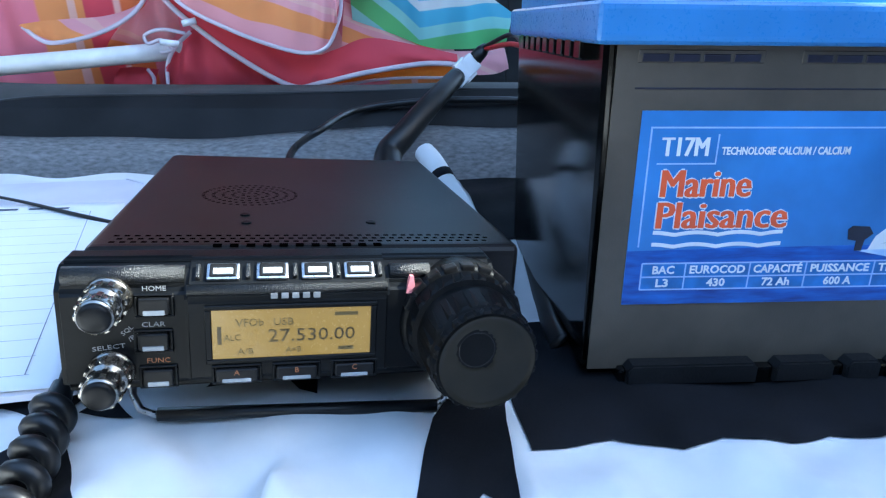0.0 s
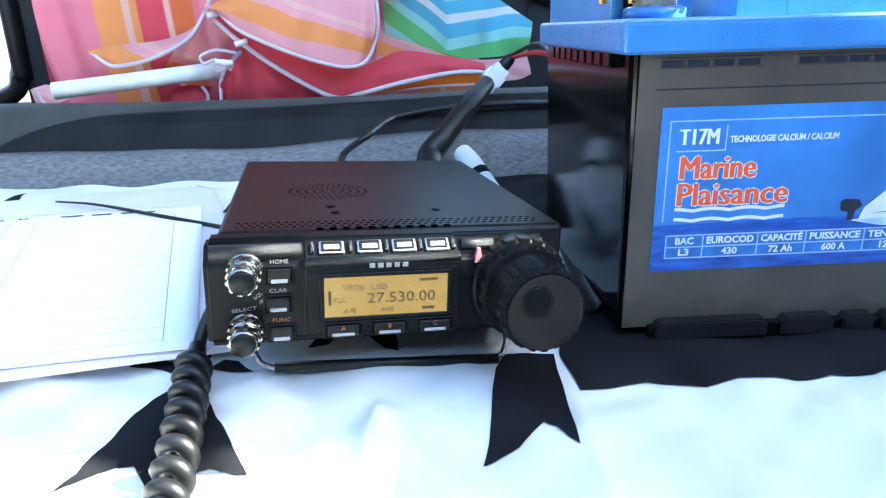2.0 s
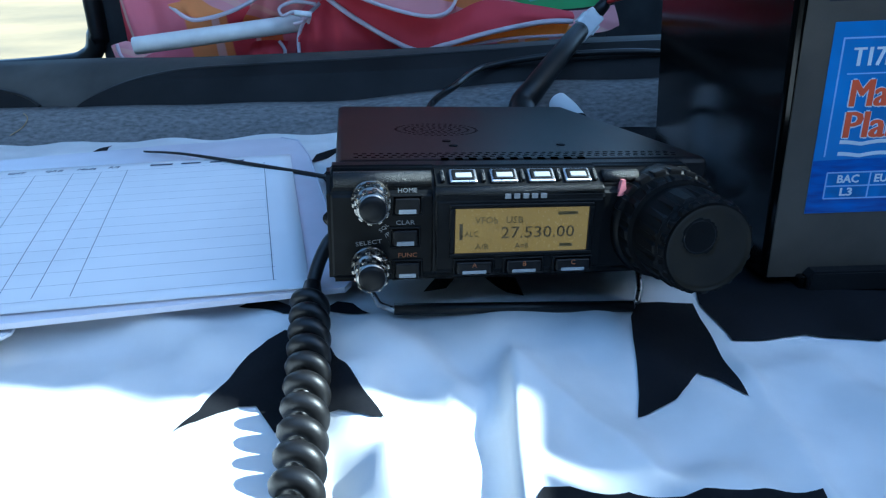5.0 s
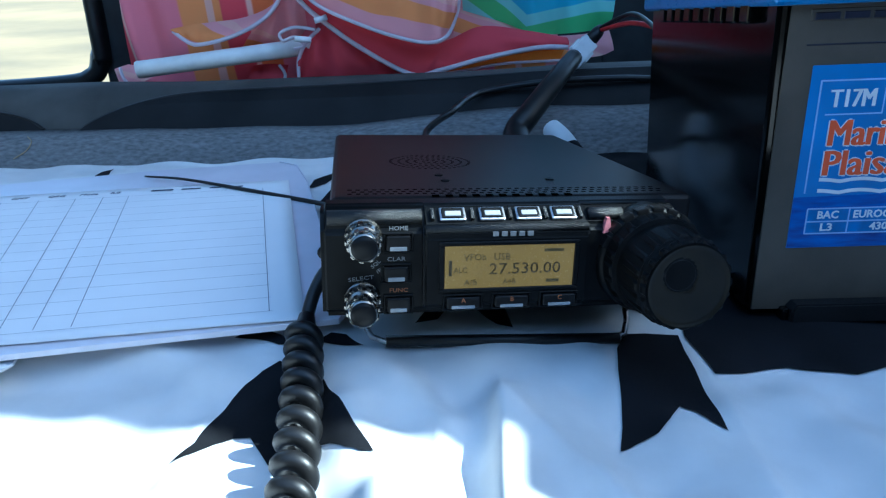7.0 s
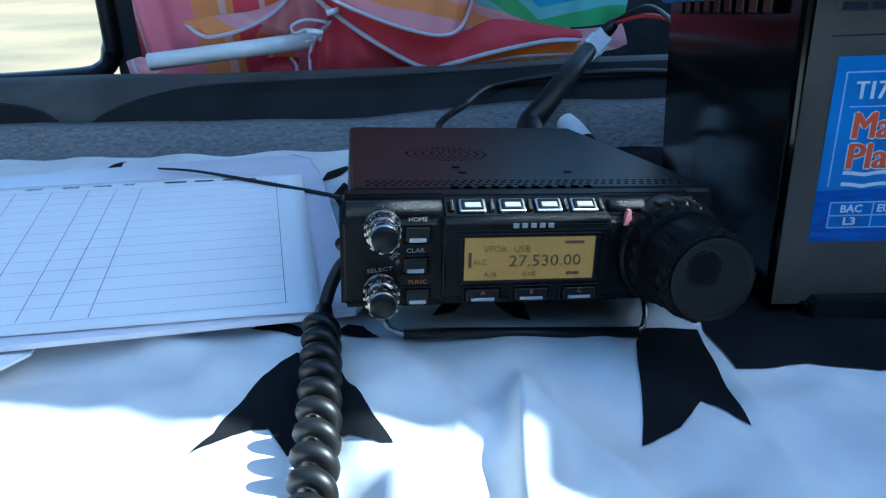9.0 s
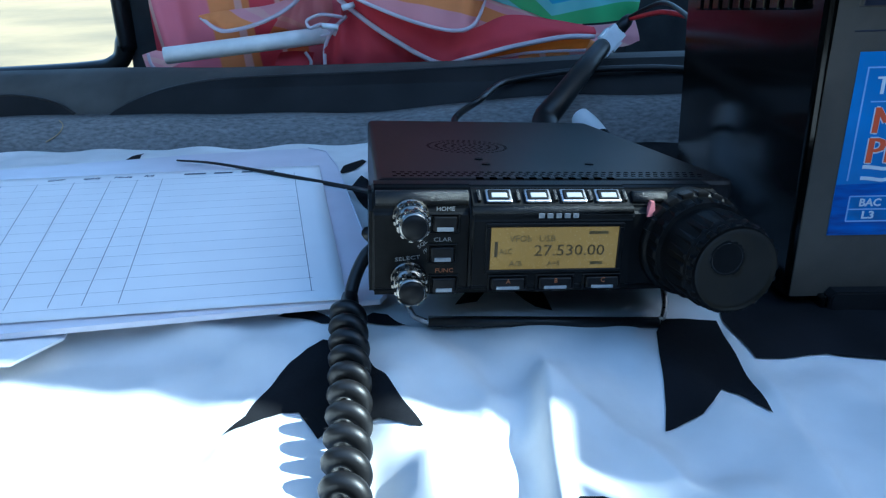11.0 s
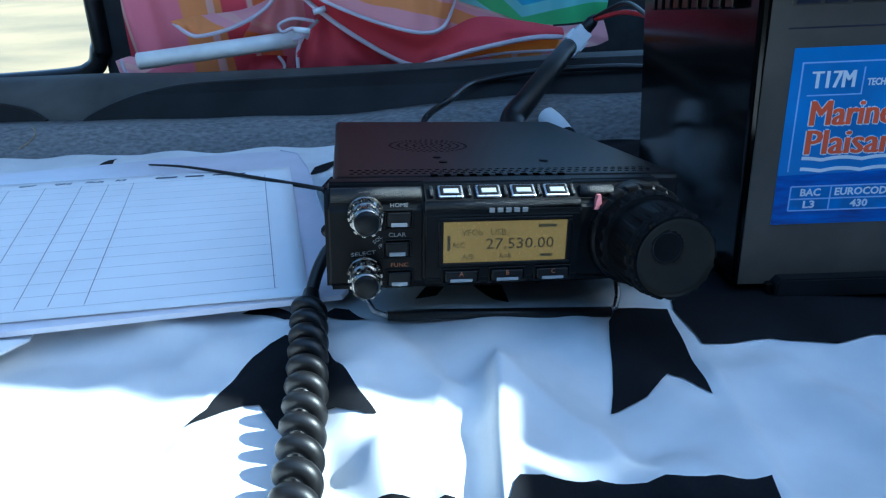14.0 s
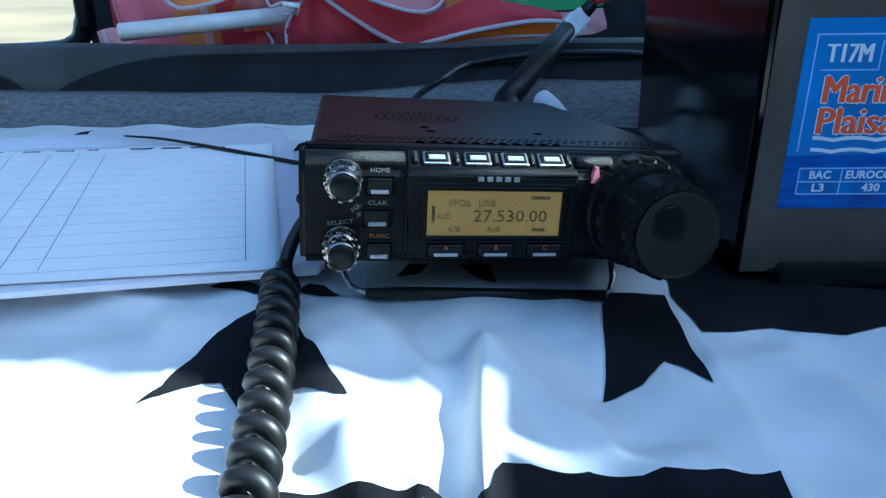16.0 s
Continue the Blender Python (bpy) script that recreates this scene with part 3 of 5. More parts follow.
SPOTS = [
    [(-11.59, 6.48), (-12.17, 6.00), (-12.64, 5.24), (-12.96, 4.42), (-13.20, 3.43), (-13.38, 1.88), (-13.90, 0.90), (-13.30, 1.39), (-12.78, 2.04), (-12.28, 2.47), (-11.70, 2.56), (-11.24, 1.93), (-10.71, 1.25), (-10.44, 1.70), (-10.15, 2.15), (-9.26, 1.80), (-8.57, 1.45), (-7.96, 0.82), (-7.36, 0.51), (-6.95, 0.53), (-7.37, 1.23), (-8.05, 2.53), (-8.72, 3.61), (-9.49, 5.18), (-10.14, 6.23)],
    [(2.92, 8.74), (3.88, 8.84), (5.26, 8.75), (5.13, 7.47), (5.09, 5.98), (5.01, 4.23), (4.79, 1.97), (4.45, 2.50), (4.28, 3.59), (3.85, 3.98), (3.11, 2.77), (2.55, 2.16), (1.86, 1.96), (1.15, 1.61), (1.51, 2.88), (1.75, 4.15), (2.00, 5.79), (2.38, 7.63)],
    [(-14.00, 8.20), (-13.35, 8.68), (-12.33, 8.31), (-11.07, 7.32), (-11.81, 7.28), (-13.00, 7.90)],
    [(-11.42, 8.35), (-10.97, 8.67), (-10.33, 8.94), (-10.34, 8.06), (-10.72, 7.43)],
    [(-10.24, 7.51), (-9.71, 8.09), (-9.07, 8.03), (-8.18, 7.06), (-9.20, 7.26)],
    [(-33.6, 31.2), (-33.9, 36.9), (-31.8, 31.4)],
    [(-15.10, 27.90), (-15.10, 30.19), (-14.01, 32.32), (-13.55, 31.48), (-14.11, 29.44), (-14.68, 28.21)],
    [(-13.71, 24.99), (-13.33, 27.56), (-12.72, 26.76), (-11.59, 20.25), (-12.82, 22.76)],
    [(-6.16, 8.87), (-5.69, 9.82), (-4.83, 9.75), (-5.18, 9.03)],
    [(-3.48, 9.87), (-2.14, 10.23), (-1.93, 8.30), (-2.62, 8.53), (-3.06, 9.12)],
]
for pts in SPOTS:
    applique("ermine_spot", pts, FLAG, "black ermine spot", 0.06)


# ---- the transceiver ----
def frame_of(x, y, z, at):
    m = Matrix((x, y, z)).transposed().to_4x4()
    m.translation = at
    return m


FACE = frame_of((0.9833, 0.1702, -0.0642), (0.0557, 0.0543, 0.9970), (0.1732, -0.9839, 0.0439), (-4.82, 6.00, 5.07))
TOP = frame_of((0.9833, 0.1702, -0.0642), (-0.1724, 0.9846, -0.0300), (0.0582, 0.0405, 0.9975), (-5.03, 7.99, 7.08))
DIAL = (8.25, -0.07, 3.2)


def on(m, bm):
    bmesh.ops.transform(bm, matrix=m, verts=bm.verts)
    return bm


def at_face(u, s, out=0.0):
    return FACE @ Matrix.Translation((u, s, out))


def key(parent, u, s, w, h, name, word="", ink=None, out=0.0):
    """A push button in a dark recess, with a pale bar at its lower edge."""
    rim = bmesh.new()
    for a, b, c, d in ((-w / 2 - 0.1, w / 2 + 0.1, h / 2, h / 2 + 0.08), (-w / 2 - 0.1, w / 2 + 0.1, -h / 2 - 0.08, -h / 2), (-w / 2 - 0.1, -w / 2, -h / 2, h / 2), (w / 2, w / 2 + 0.1, -h / 2, h / 2)):
        box(a, b, c, d, -0.05, 0.09, 0.03, 1, rim)
    k = part(name, on(at_face(u, s, out), box(-w / 2 + 0.03, w / 2 - 0.03, -h / 2 + 0.03, h / 2 - 0.03, -0.1, 0.2, 0.08, 3)), KEYDARK, parent)
    part("rim", on(at_face(u, s, out), rim), RADIO_PLASTIC, k, "black moulded rim")
    part("light_bar", on(at_face(u, s, out), box(-w * 0.33, w * 0.33, -h * 0.44, -h * 0.18, 0.1, 0.225, 0.03)), KEY, k, "pale translucent bar")
    if word:
        letters("letter", word, 0.26, ink, k, at_face(u, s + h * 0.22, out + 0.205), 0.0)


def turn_knob(parent, u, s):
    """Two stacked knobs on one shaft, each with a ring of raised grip tabs, and a dark domed cap."""
    k = part("knob", on(at_face(u, s), lathe([(0.66, -0.1), (0.7, 0.05), (0.66, 0.16), (0.6, 0.2), (0.6, 0.68), (0.55, 0.78), (0.44, 0.82), (0.44, 0.92), (0.52, 0.96), (0.54, 1.02), (0.53, 1.5), (0.5, 1.58), (0.4, 1.62)], 40)), KNOB, parent, "worn chromed knob", True)
    for r, n0, n1, count in ((0.62, 0.28, 0.66, 12), (0.55, 1.04, 1.4, 10)):
        for i in range(count):
            m = at_face(u, s) @ pose(0, 0, 0, 0, 0, 360 * i / count + 8) @ Matrix.Translation((r, 0, 0))
            part("grip_tab", on(m, box(-0.06, 0.055, -0.085, 0.085, n0, n1, 0.035, 2)), KNOB, k)
    part("cap", on(at_face(u, s, 1.6), lathe([(0.46, -0.06), (0.46, 0.03), (0.42, 0.1), (0.3, 0.14), (0.1, 0.155)], 28)), KEYDARK, k, "dark domed cap", True)


def transceiver():
    ob = thing("radio_transceiver", "compact black transceiver with lit amber display and large tuning dial", "radio", at=TOP @ Vector((3.5, 9, -4.6)))
    part("body", on(TOP, box(-4.1, 11.05, 0.1, 19.0, -3.75, 0, 0.4, 4)), RADIO_TOP, ob, "black painted steel case")
    # front panel
    bm = on(Matrix(((0, 1, 0, 0), (0, 0, 1, 0), (1, 0, 0, 0), (0, 0, 0, 1))), prism([(-1.9, -2.12), (-0.3, -2.12), (0.0, -1.9), (0.0, 1.35), (-0.62, 1.98), (-0.9, 2.1), (-1.9, 2.12)], (-4.4, 9.5)))
    bmesh.ops.bevel(bm, geom=bm.edges[:], offset=0.2, segments=3, affect="EDGES")
    panel = part("front_panel", on(FACE, bm), RADIO_PLASTIC, ob, "glossy black plastic front panel")
    # raised pod that carries the display, with a slope for the upper keys
    bm = on(Matrix(((0, 1, 0, 0), (0, 0, 1, 0), (1, 0, 0, 0), (0, 0, 0, 1))), prism([(-1.2, -1.82), (0.2, -1.82), (0.42, -1.62), (0.42, 1.12), (0.34, 1.34), (0.14, 1.5), (-0.78, 2.1), (-1.2, 2.12)], (-0.68, 5.7)))
    bmesh.ops.bevel(bm, geom=bm.edges[:], offset=0.13, segments=3, affect="EDGES")
    part("bezel", on(FACE, bm), RADIO_PLASTIC, ob, "raised rounded black display bezel")
    # glossier tubes added along the edges to catch a bright highlight
    part("pod_edge", on(FACE, tube([(-0.6, 1.36, 0.2), (5.6, 1.36, 0.2)], 0.19, 14)), RADIO_GLOSS, ob, "glossy tube added for the highlight on the bezel's edge", True)
    part("upper_edge", on(FACE, tube([(-4.15, 1.72, -0.32), (-0.7, 1.72, -0.32)], 0.3, 14)), RADIO_GLOSS, ob, "glossy tube added for the upper edge's highlight", True)
    part("upper_edge", on(FACE, tube([(5.75, 1.72, -0.34), (7.1, 1.72, -0.34)], 0.26, 14)), RADIO_GLOSS, ob, "glossy tube added for the upper edge's highlight", True)
    d0, d1, s0, s1 = 0.1, 5.06, -0.88, 0.78
    ring = bmesh.new()
    for a, b, c, d in ((d0 - 0.2, d1 + 0.2, s1, s1 + 0.16), (d0 - 0.2, d1 + 0.2, s0 - 0.16, s0), (d0 - 0.2, d0, s0, s1), (d1, d1 + 0.2, s0, s1)):
        box(a, b, c, d, 0.3, 0.5, 0.03, 1, ring)
    part("display_frame", on(FACE, ring), RADIO_PLASTIC, ob)
    lcd_ob = part("display", on(FACE, box(d0, d1, s0, s1, 0.3, 0.435)), LCD, ob, "lit amber liquid crystal display")
    w, h = d1 - d0, s1 - s0
    for word, x, y, size, width, ink in (("VFOb", 0.23, 0.72, 0.36, 0.85, LCD_FAINT), ("USB", 0.44, 0.72, 0.36, 0.62, LCD_FAINT), ("27.530.00", 0.62, 0.43, 0.62, 2.75, LCD_INK), ("A/B", 0.2, 0.13, 0.28, 0.5, LCD_FAINT), ("ALC", 0.12, 0.42, 0.3, 0.5, LCD_FAINT), ("A=B", 0.5, 0.13, 0.28, 0.5, LCD_FAINT)):
        letters("lcd_word", word, size, ink, lcd_ob, at_face(d0 + w * x, s0 + h * y, 0.44), 0.0, width)
    for x, y, ww in ((0.84, 0.86, 0.75), (0.84, 0.13, 0.5)):
        part("lcd_word", on(FACE, box(d0 + w * x - ww / 2, d0 + w * x + ww / 2, s0 + h * y - 0.06, s0 + h * y + 0.06, 0.4, 0.445)), LCD_FAINT, lcd_ob)
    part("meter_bar", on(FACE, box(d0 + 0.16, d0 + 0.28, s0 + 0.5, s0 + 1.1, 0.4, 0.446)), LCD_INK, lcd_ob)
    # brand mark as plain serif-like blocks
    mu, ms = (2.66, 1.2)
    for i in range(5):
        x = mu - 0.66 + i * 0.33
        part("brand_mark", on(FACE, box(x - 0.11, x + 0.11, ms - 0.09, ms + 0.09, 0.3, 0.435, 0.02)), PRINT_WHITE, ob)
    for (u, s), word in zip([(0.82, -1.42), (2.68, -1.42), (4.55, -1.42)], "ABC"):
        key(ob, u, s, 1.35, 0.5, "soft_key", word, PRINT_ORANGE, 0.4)
    for (u, s), word, ink in zip([(-1.58, 0.84), (-1.66, -0.34), (-1.58, -1.57)], ("HOME", "CLAR", "FUNC"), (PRINT_WHITE, PRINT_WHITE, PRINT_ORANGE)):
        key(ob, u, s, 0.95, 0.62, "key")
        letters("lettering", word, 0.23, ink, ob, at_face(u + 0.02, s + 0.54, 0.012), 0.0, 0.68)
    su, ss = (-2.96, -0.52)
    letters("lettering", "SELECT", 0.21, PRINT_WHITE, ob, at_face(su, ss, 0.012) @ pose(0, 0, 0, 0, 0, 6), 0.0, 0.95)
    letters("lettering", "SQL", 0.2, PRINT_WHITE, ob, at_face(su + 0.55, ss + 0.55, 0.012) @ pose(0, 0, 0, 0, 0, 40), 0.0, 0.4)
    letters("lettering", "/RF", 0.2, PRINT_WHITE, ob, at_face(su + 0.72, ss + 0.33, 0.012) @ pose(0, 0, 0, 0, 0, 40), 0.0, 0.35)
    # upper edge: four clear keys in bright frames, set on the slope between face and case
    for u in (0.45, 1.95, 3.35, 4.72):
        m = at_face(u, 1.8, -0.26) @ pose(0, 0, 0, -57, 0, 0)
        k = part("top_key", on(m, box(-0.5, 0.5, -0.36, 0.3, -0.1, 0.1, 0.07, 2)), STEEL, ob, "bright chromed key surround")
        part("key_cap", on(m, box(-0.41, 0.41, -0.28, 0.22, 0.04, 0.16, 0.06, 2)), KEYDARK, k)
        part("light_bar", on(m, box(-0.3, 0.3, -0.22, 0.02, 0.1, 0.19, 0.03)), KEY, k, "pale translucent bar")
    for u in (-0.3, 1.2, 2.65, 4.03, 5.4):
        part("key_divider", on(at_face(u, 1.8, -0.26) @ pose(0, 0, 0, -57, 0, 0), box(-0.07, 0.07, -0.3, 0.26, -0.1, 0.12, 0.05)), RADIO_GLOSS, ob)
    letters("lettering", "MODE", 0.16, PRINT_WHITE, ob, at_face(1.2, 1.47, 0.26) @ pose(0, 0, 0, -57, 0, 0), 0.0, 0.42)
    for k in range(2):
        part("lettering", on(at_face(-2.0 - 0.25 * k, 1.93 - 0.1 * k, -0.56 + 0.1 * k) @ pose(0, 0, 0, -44, 0, 0), box(-0.4 - 0.35 * k, 0.65 + 0.2 * k, -0.022, 0.022, -0.05, 0.012)), PRINT_WHITE, ob)
    lu, ls = (6.45, 1.35)
    part("indicator", on(at_face(lu, ls) @ pose(0, 0, 0, 90, 0, 0), prism([(-0.17, 0.3), (0.17, 0.3), (0.06, -0.3), (-0.06, -0.3)], (-0.16, 0.1))), LED, ob, "pink indicator window")
    k1, k2 = [(-2.86, 1.11), (-2.93, -1.31)]
    turn_knob(ob, *k1)
    turn_knob(ob, *k2)
    # tuning dial
    du, ds, dn = DIAL
    m = at_face(du, ds)
    base = part("dial_base", on(m, lathe([(2.1, -1.6), (2.15, -0.2), (2.1, 0.25), (1.95, 0.35)], 56)), RADIO_PLASTIC, ob, "round black dial housing", True)
    for k in range(9):
        a = radians(20 + 17 * k)
        part("ring_key", on(m @ Matrix.Translation((2.0 * math.cos(a), 2.0 * math.sin(a), 0.12)) @ pose(0, 0, 0, 0, 0, math.degrees(a) - 90), box(-0.24, 0.24, -0.16, 0.16, -0.25, 0.22, 0.06)), KEYDARK, base)
    dial = part("tuning_dial", on(m, lathe([(1.9, 0.3), (1.98, 0.4), (1.98, 0.95, 1), (1.9, 1.05), (1.74, 1.1), (1.72, 1.4), (1.78, 1.5), (1.76, dn - 0.5, 1), (1.7, dn - 0.42), (1.66, dn - 0.3), (1.7, dn - 0.2, 1), (1.66, dn - 0.04, 1), (1.58, dn), (1.5, dn)], 96, ridges=20, depth=0.1)), DIAL_RUBBER, ob, "ribbed black rubber tuning dial")
    disc = bmesh.new()
    rings = []
    for r in [1.52, 1.45, 1.2, 0.95, 0.7, 0.45, 0.2]:
        rings.append([disc.verts.new((r * math.cos(2 * math.pi * k / 64), r * math.sin(2 * math.pi * k / 64), 0)) for k in range(64)])
    for a, b in zip(rings, rings[1:]):
        for k in range(64):
            disc.faces.new((a[k], a[(k + 1) % 64], b[(k + 1) % 64], b[k]))
    disc.faces.new(rings[-1])
    bmesh.ops.subdivide_edges(disc, edges=[e for e in disc.edges], cuts=1, use_grid_fill=True)
    for v in disc.verts:
        g = math.hypot(v.co.x + 0.35, v.co.y - 0.42)
        v.co.z = dn + 0.012 + (0.05 if v.co.xy.length > 1.47 else 0) - 0.3 * max(0.0, 1 - (g / 0.62) ** 2)
    part("dial_face", on(m, disc), DIALFACE, dial, "smooth brown-black dial face with finger dimple", True)
    part("finger_dimple", on(m @ Matrix.Translation((-0.35, 0.42, dn - 0.03)), lathe([(0.57, 0.0), (0.56, 0.036), (0.5, 0.005), (0.4, -0.07), (0.28, -0.12), (0.14, -0.15), (0.04, -0.155)], 36)), DIMPLE, dial, "shallow round finger dimple", True)
    # vents, speaker holes, screws
    cut = bmesh.new()
    box(-0.09, 0.09, -0.08, 0.08, -0.02, 0.006, 0, 1, cut)
    first = part("vent_hole", cut, HOLE, ob)
    hole_mesh = first.data
    spots = []
    for row in range(3):
        spots += [(-3.3 + 13.4 * (i + 0.5 * (row % 2)) / 40, 0.75 + 0.38 * row, 1.0) for i in range(40)]
    spots += [(0.1 + 0.55 * i, 0.36, 1.6) for i in range(11)]
    su, sw = (0.86, 8.23)
    for ring in range(5):
        r = 0.35 + 0.42 * ring
        n = max(6, int(2 * math.pi * r / 0.3))
        spots += [(su + r * math.cos(2 * math.pi * k / n), sw + r * math.sin(2 * math.pi * k / n), 0.8) for k in range(n)]
    for k, (u, w, size) in enumerate(spots):
        h = new("vent_hole", hole_mesh) if k else first
        h.parent, h.matrix_parent_inverse = ob, ob.matrix_basis.inverted()
        m = TOP @ Matrix.Translation((u, w, 0))
        m.translation *= CM
        h.matrix_basis = m @ Matrix.Scale(size, 4)
    for u, w in [(0.91, 3.23), (0.80, 4.47), (5.74, 3.32)]:
        part("screw", on(TOP @ Matrix.Translation((u, w, 0)), lathe([(0.2, -0.02), (0.2, 0.04), (0.15, 0.06), (0.06, 0.05)], 16)), RADIO_PLASTIC, ob)
    for u in (-3.0, 9.8):
        part("foot", on(TOP @ Matrix.Translation((u, 16.5, -3.75)), lathe([(0.5, -1.5), (0.55, -0.5), (0.55, 0.05)], 20)), RUBBER, ob)
    for k in range(3):
        part("side_jack", on(TOP @ Matrix.Translation((-4.1, 0.6 + 0.2 * k, -1.6 - 1.0 * k)) @ pose(0, 0, 0, 0, -90, 0), lathe([(0.4, -0.1), (0.4, 0.22), (0.25, 0.3)], 16)), RUBBER, ob)
    # folding wire stand
    (lx, ly), (rx, ry) = [(-7.79, 6.70), (2.82, 8.09)]
    zl, zr = cloth_z(lx, ly) + 0.3, cloth_z(rx, ry) + 0.3
    a, b = TOP @ Vector((-2.9, 0.9, -4.0)), TOP @ Vector((8.6, 0.9, -4.0))
    l, r = Vector((lx, ly, zl)), Vector((rx, ry, zr))
    ex = (r - l).normalized()
    wire = part("wire_stand", tube([a, l.lerp(a, 0.3) - ex * 0.15, l + ex * 0.05 + (a - l) * 0.08, l + ex * 0.5, r - ex * 0.5, r - ex * 0.05 + (b - r) * 0.08, r.lerp(b, 0.3) + ex * 0.1, b], 0.13), STEEL, ob, "bent steel wire stand", True)
    part("sleeve", tube([l + ex * 0.6, l.lerp(r, 0.5), r - ex * 0.3], 0.24), RUBBER, wire, "black rubber sleeve", True)


transceiver()


# ---- microphone cord and other cables ----
def coiled_cord():
    ob = thing("microphone_cord", "black coiled microphone cord lying on the flag", "cable", at=(-11, 5, 1))
    a, b = [(-10.5, 6.7), (-8.95, -2.6)]
    start = Vector((a[0], a[1], cloth_z(*a) + 1.05))
    end = Vector((b[0], b[1], cloth_z(*b) + 1.0))
    mid = start.lerp(end, 0.5) + Vector((0.1, 0, 0))
    far = end + (end - start) * 0.55
    far.z = cloth_z(far.x, far.y) + 1.0
    axis = smooth_line([start, mid, end, far], 90)
    turns = 14.0
    pts = []
    for i, p in enumerate(axis):
        q = axis[min(i + 1, len(axis) - 1)] - axis[max(i - 1, 0)]
        q.normalize()
        e1 = q.cross(Vector((0, 0, 1))).normalized()
        e2 = e1.cross(q)
        n = 4
        for k in range(n):
            t = (i + k / n) / len(axis)
            ang = 2 * math.pi * turns * t
            pp = p + (axis[min(i + 1, len(axis) - 1)] - p) * (k / n)
            pts.append(pp + 0.48 * (math.cos(ang) * e1 + math.sin(ang) * e2))
    part("coil", tube(pts, 0.31, 10), RUBBER, ob, "glossy black rubber coil", True)
    jack = TOP @ Vector((-4.4, 0.8, -2.4))
    lead = smooth_line([jack, (-9.55, 9.2, 4.0), (-9.96, 8.8, 3.62), (-10.3, 8.3, 3.02), (-10.5, 7.8, 2.4), (-10.58, 7.4, 1.85), start + Vector((0.02, 0.3, 0.2)), Vector(pts[0])])
    part("lead", tube(lead, 0.28, 10), RUBBER, ob, "smooth black cord", True)
    part("strain_relief", tube([start + Vector((0.0, 0.75, 0.5)), start + Vector((0.02, 0.3, 0.2)), start + Vector((0.05, -0.2, 0))], 0.44, 12, taper=lambda t: 0.75 + 0.4 * t), RUBBER, ob, smooth=True)


coiled_cord()


def wire(name, label, pts, radius, mat, taper=None):
    return tagged(part(name, tube(smooth_line(pts), radius, 10, taper=taper), mat, smooth=True), label, "cable")


w0, w1, w2 = [(-27.9, 30.3), (-18.82, 25.94), (-12.24, 21.99)]
wire("thin_lead", "thin black lead lying across the log sheet", [(*w0, 3.4), (-24.37, 28.98, 3.38), (*w1, 3.2), (*w2, 2.98), TOP @ Vector((-4.0, 6.0, -2.0))], 0.16, RUBBER, lambda t: 0.45 + 0.75 * t)
cb = [(-6.7, 5.3), (-4.7, 6.7)] + [(-2.3, 7.4), (3.1, 8.1), (9.9, 8.2), (14.3, 7.9)]
wire("power_lead", "black lead running back over the trim", [(cb[0][0], 31, cb[0][1] - 0.9)] + [(x, 35.5 if i < 2 else 41 + 0.3 * i, z) for i, (x, z) in enumerate(cb)], 0.28, RUBBER)
sl = [(0.4, 5.1), (1.5, 6.3)] + [(3.9, 8.5)] + [(6.0, 10.1)]
tagged(part("taped_cable", tube(smooth_line([(sl[0][0], 33, sl[0][1] - 1), (sl[0][0], 34.5, sl[0][1]), (sl[1][0], 35.5, sl[1][1]), (sl[2][0], 38.5, sl[2][1]), (sl[3][0], 42, sl[3][1])]), 0.86, 14, taper=lambda t: 1.3 - 0.42 * t), RUBBER, smooth=True), "black taped cable bundle rising behind the radio", "cable")


def connector():
    (ax, az), (bx, bz) = [(5.7, 9.6), (7.5, 11.4)]
    ob = thing("plug_connector", "white nylon plug connector on the battery wires", "connector", at=(ax, 42, az))
    d = Vector((bx - ax, 0.8, bz - az))
    up = d.normalized()
    side = Vector((0, -1, 0)).cross(up).normalized()
    m = frame_of(side, up.cross(side) * -1, up, (ax, 42, az))
    L = d.length
    part("shell", on(m, box(-0.75, 0.75, -0.5, 0.5, 0, L, 0.12)), NYLON_WHITE, ob, "grubby white nylon shell")
    for k in (-1, 1):
        part("latch", on(m, box(k * 0.8 - 0.15, k * 0.8 + 0.15, -0.3, 0.3, L * 0.35, L * 0.75, 0.05)), NYLON_WHITE, ob)
    part("taped_end", on(m, lathe([(0.6, L - 0.1), (0.55, L + 1.0), (0.35, L + 1.6)], 14)), RUBBER, ob, smooth=True)
    ex = Vector((bx, 42.6, bz)) + up * 1.3
    r = [(7.8, 12.2), (9.9, 11.8)]
    part("wire", tube(smooth_line([ex, (r[0][0] + 2.2, 38, r[0][1] + 0.6), (r[1][0] + 1.2, 32, r[1][1] + 0.2), (9.5, 27.5, r[1][1] - 1)]), 0.2, 8), WIRE_RED, ob, "red insulated wire", True)
    part("wire", tube(smooth_line([ex + Vector((-0.1, 0.2, 0.1)), (r[0][0] + 2.0, 38.6, r[0][1] + 1.3), (r[1][0], 33, r[1][1] + 1.0), (9.5, 28.2, r[1][1])]), 0.18, 8), RUBBER, ob, "black insulated wire", True)


connector()


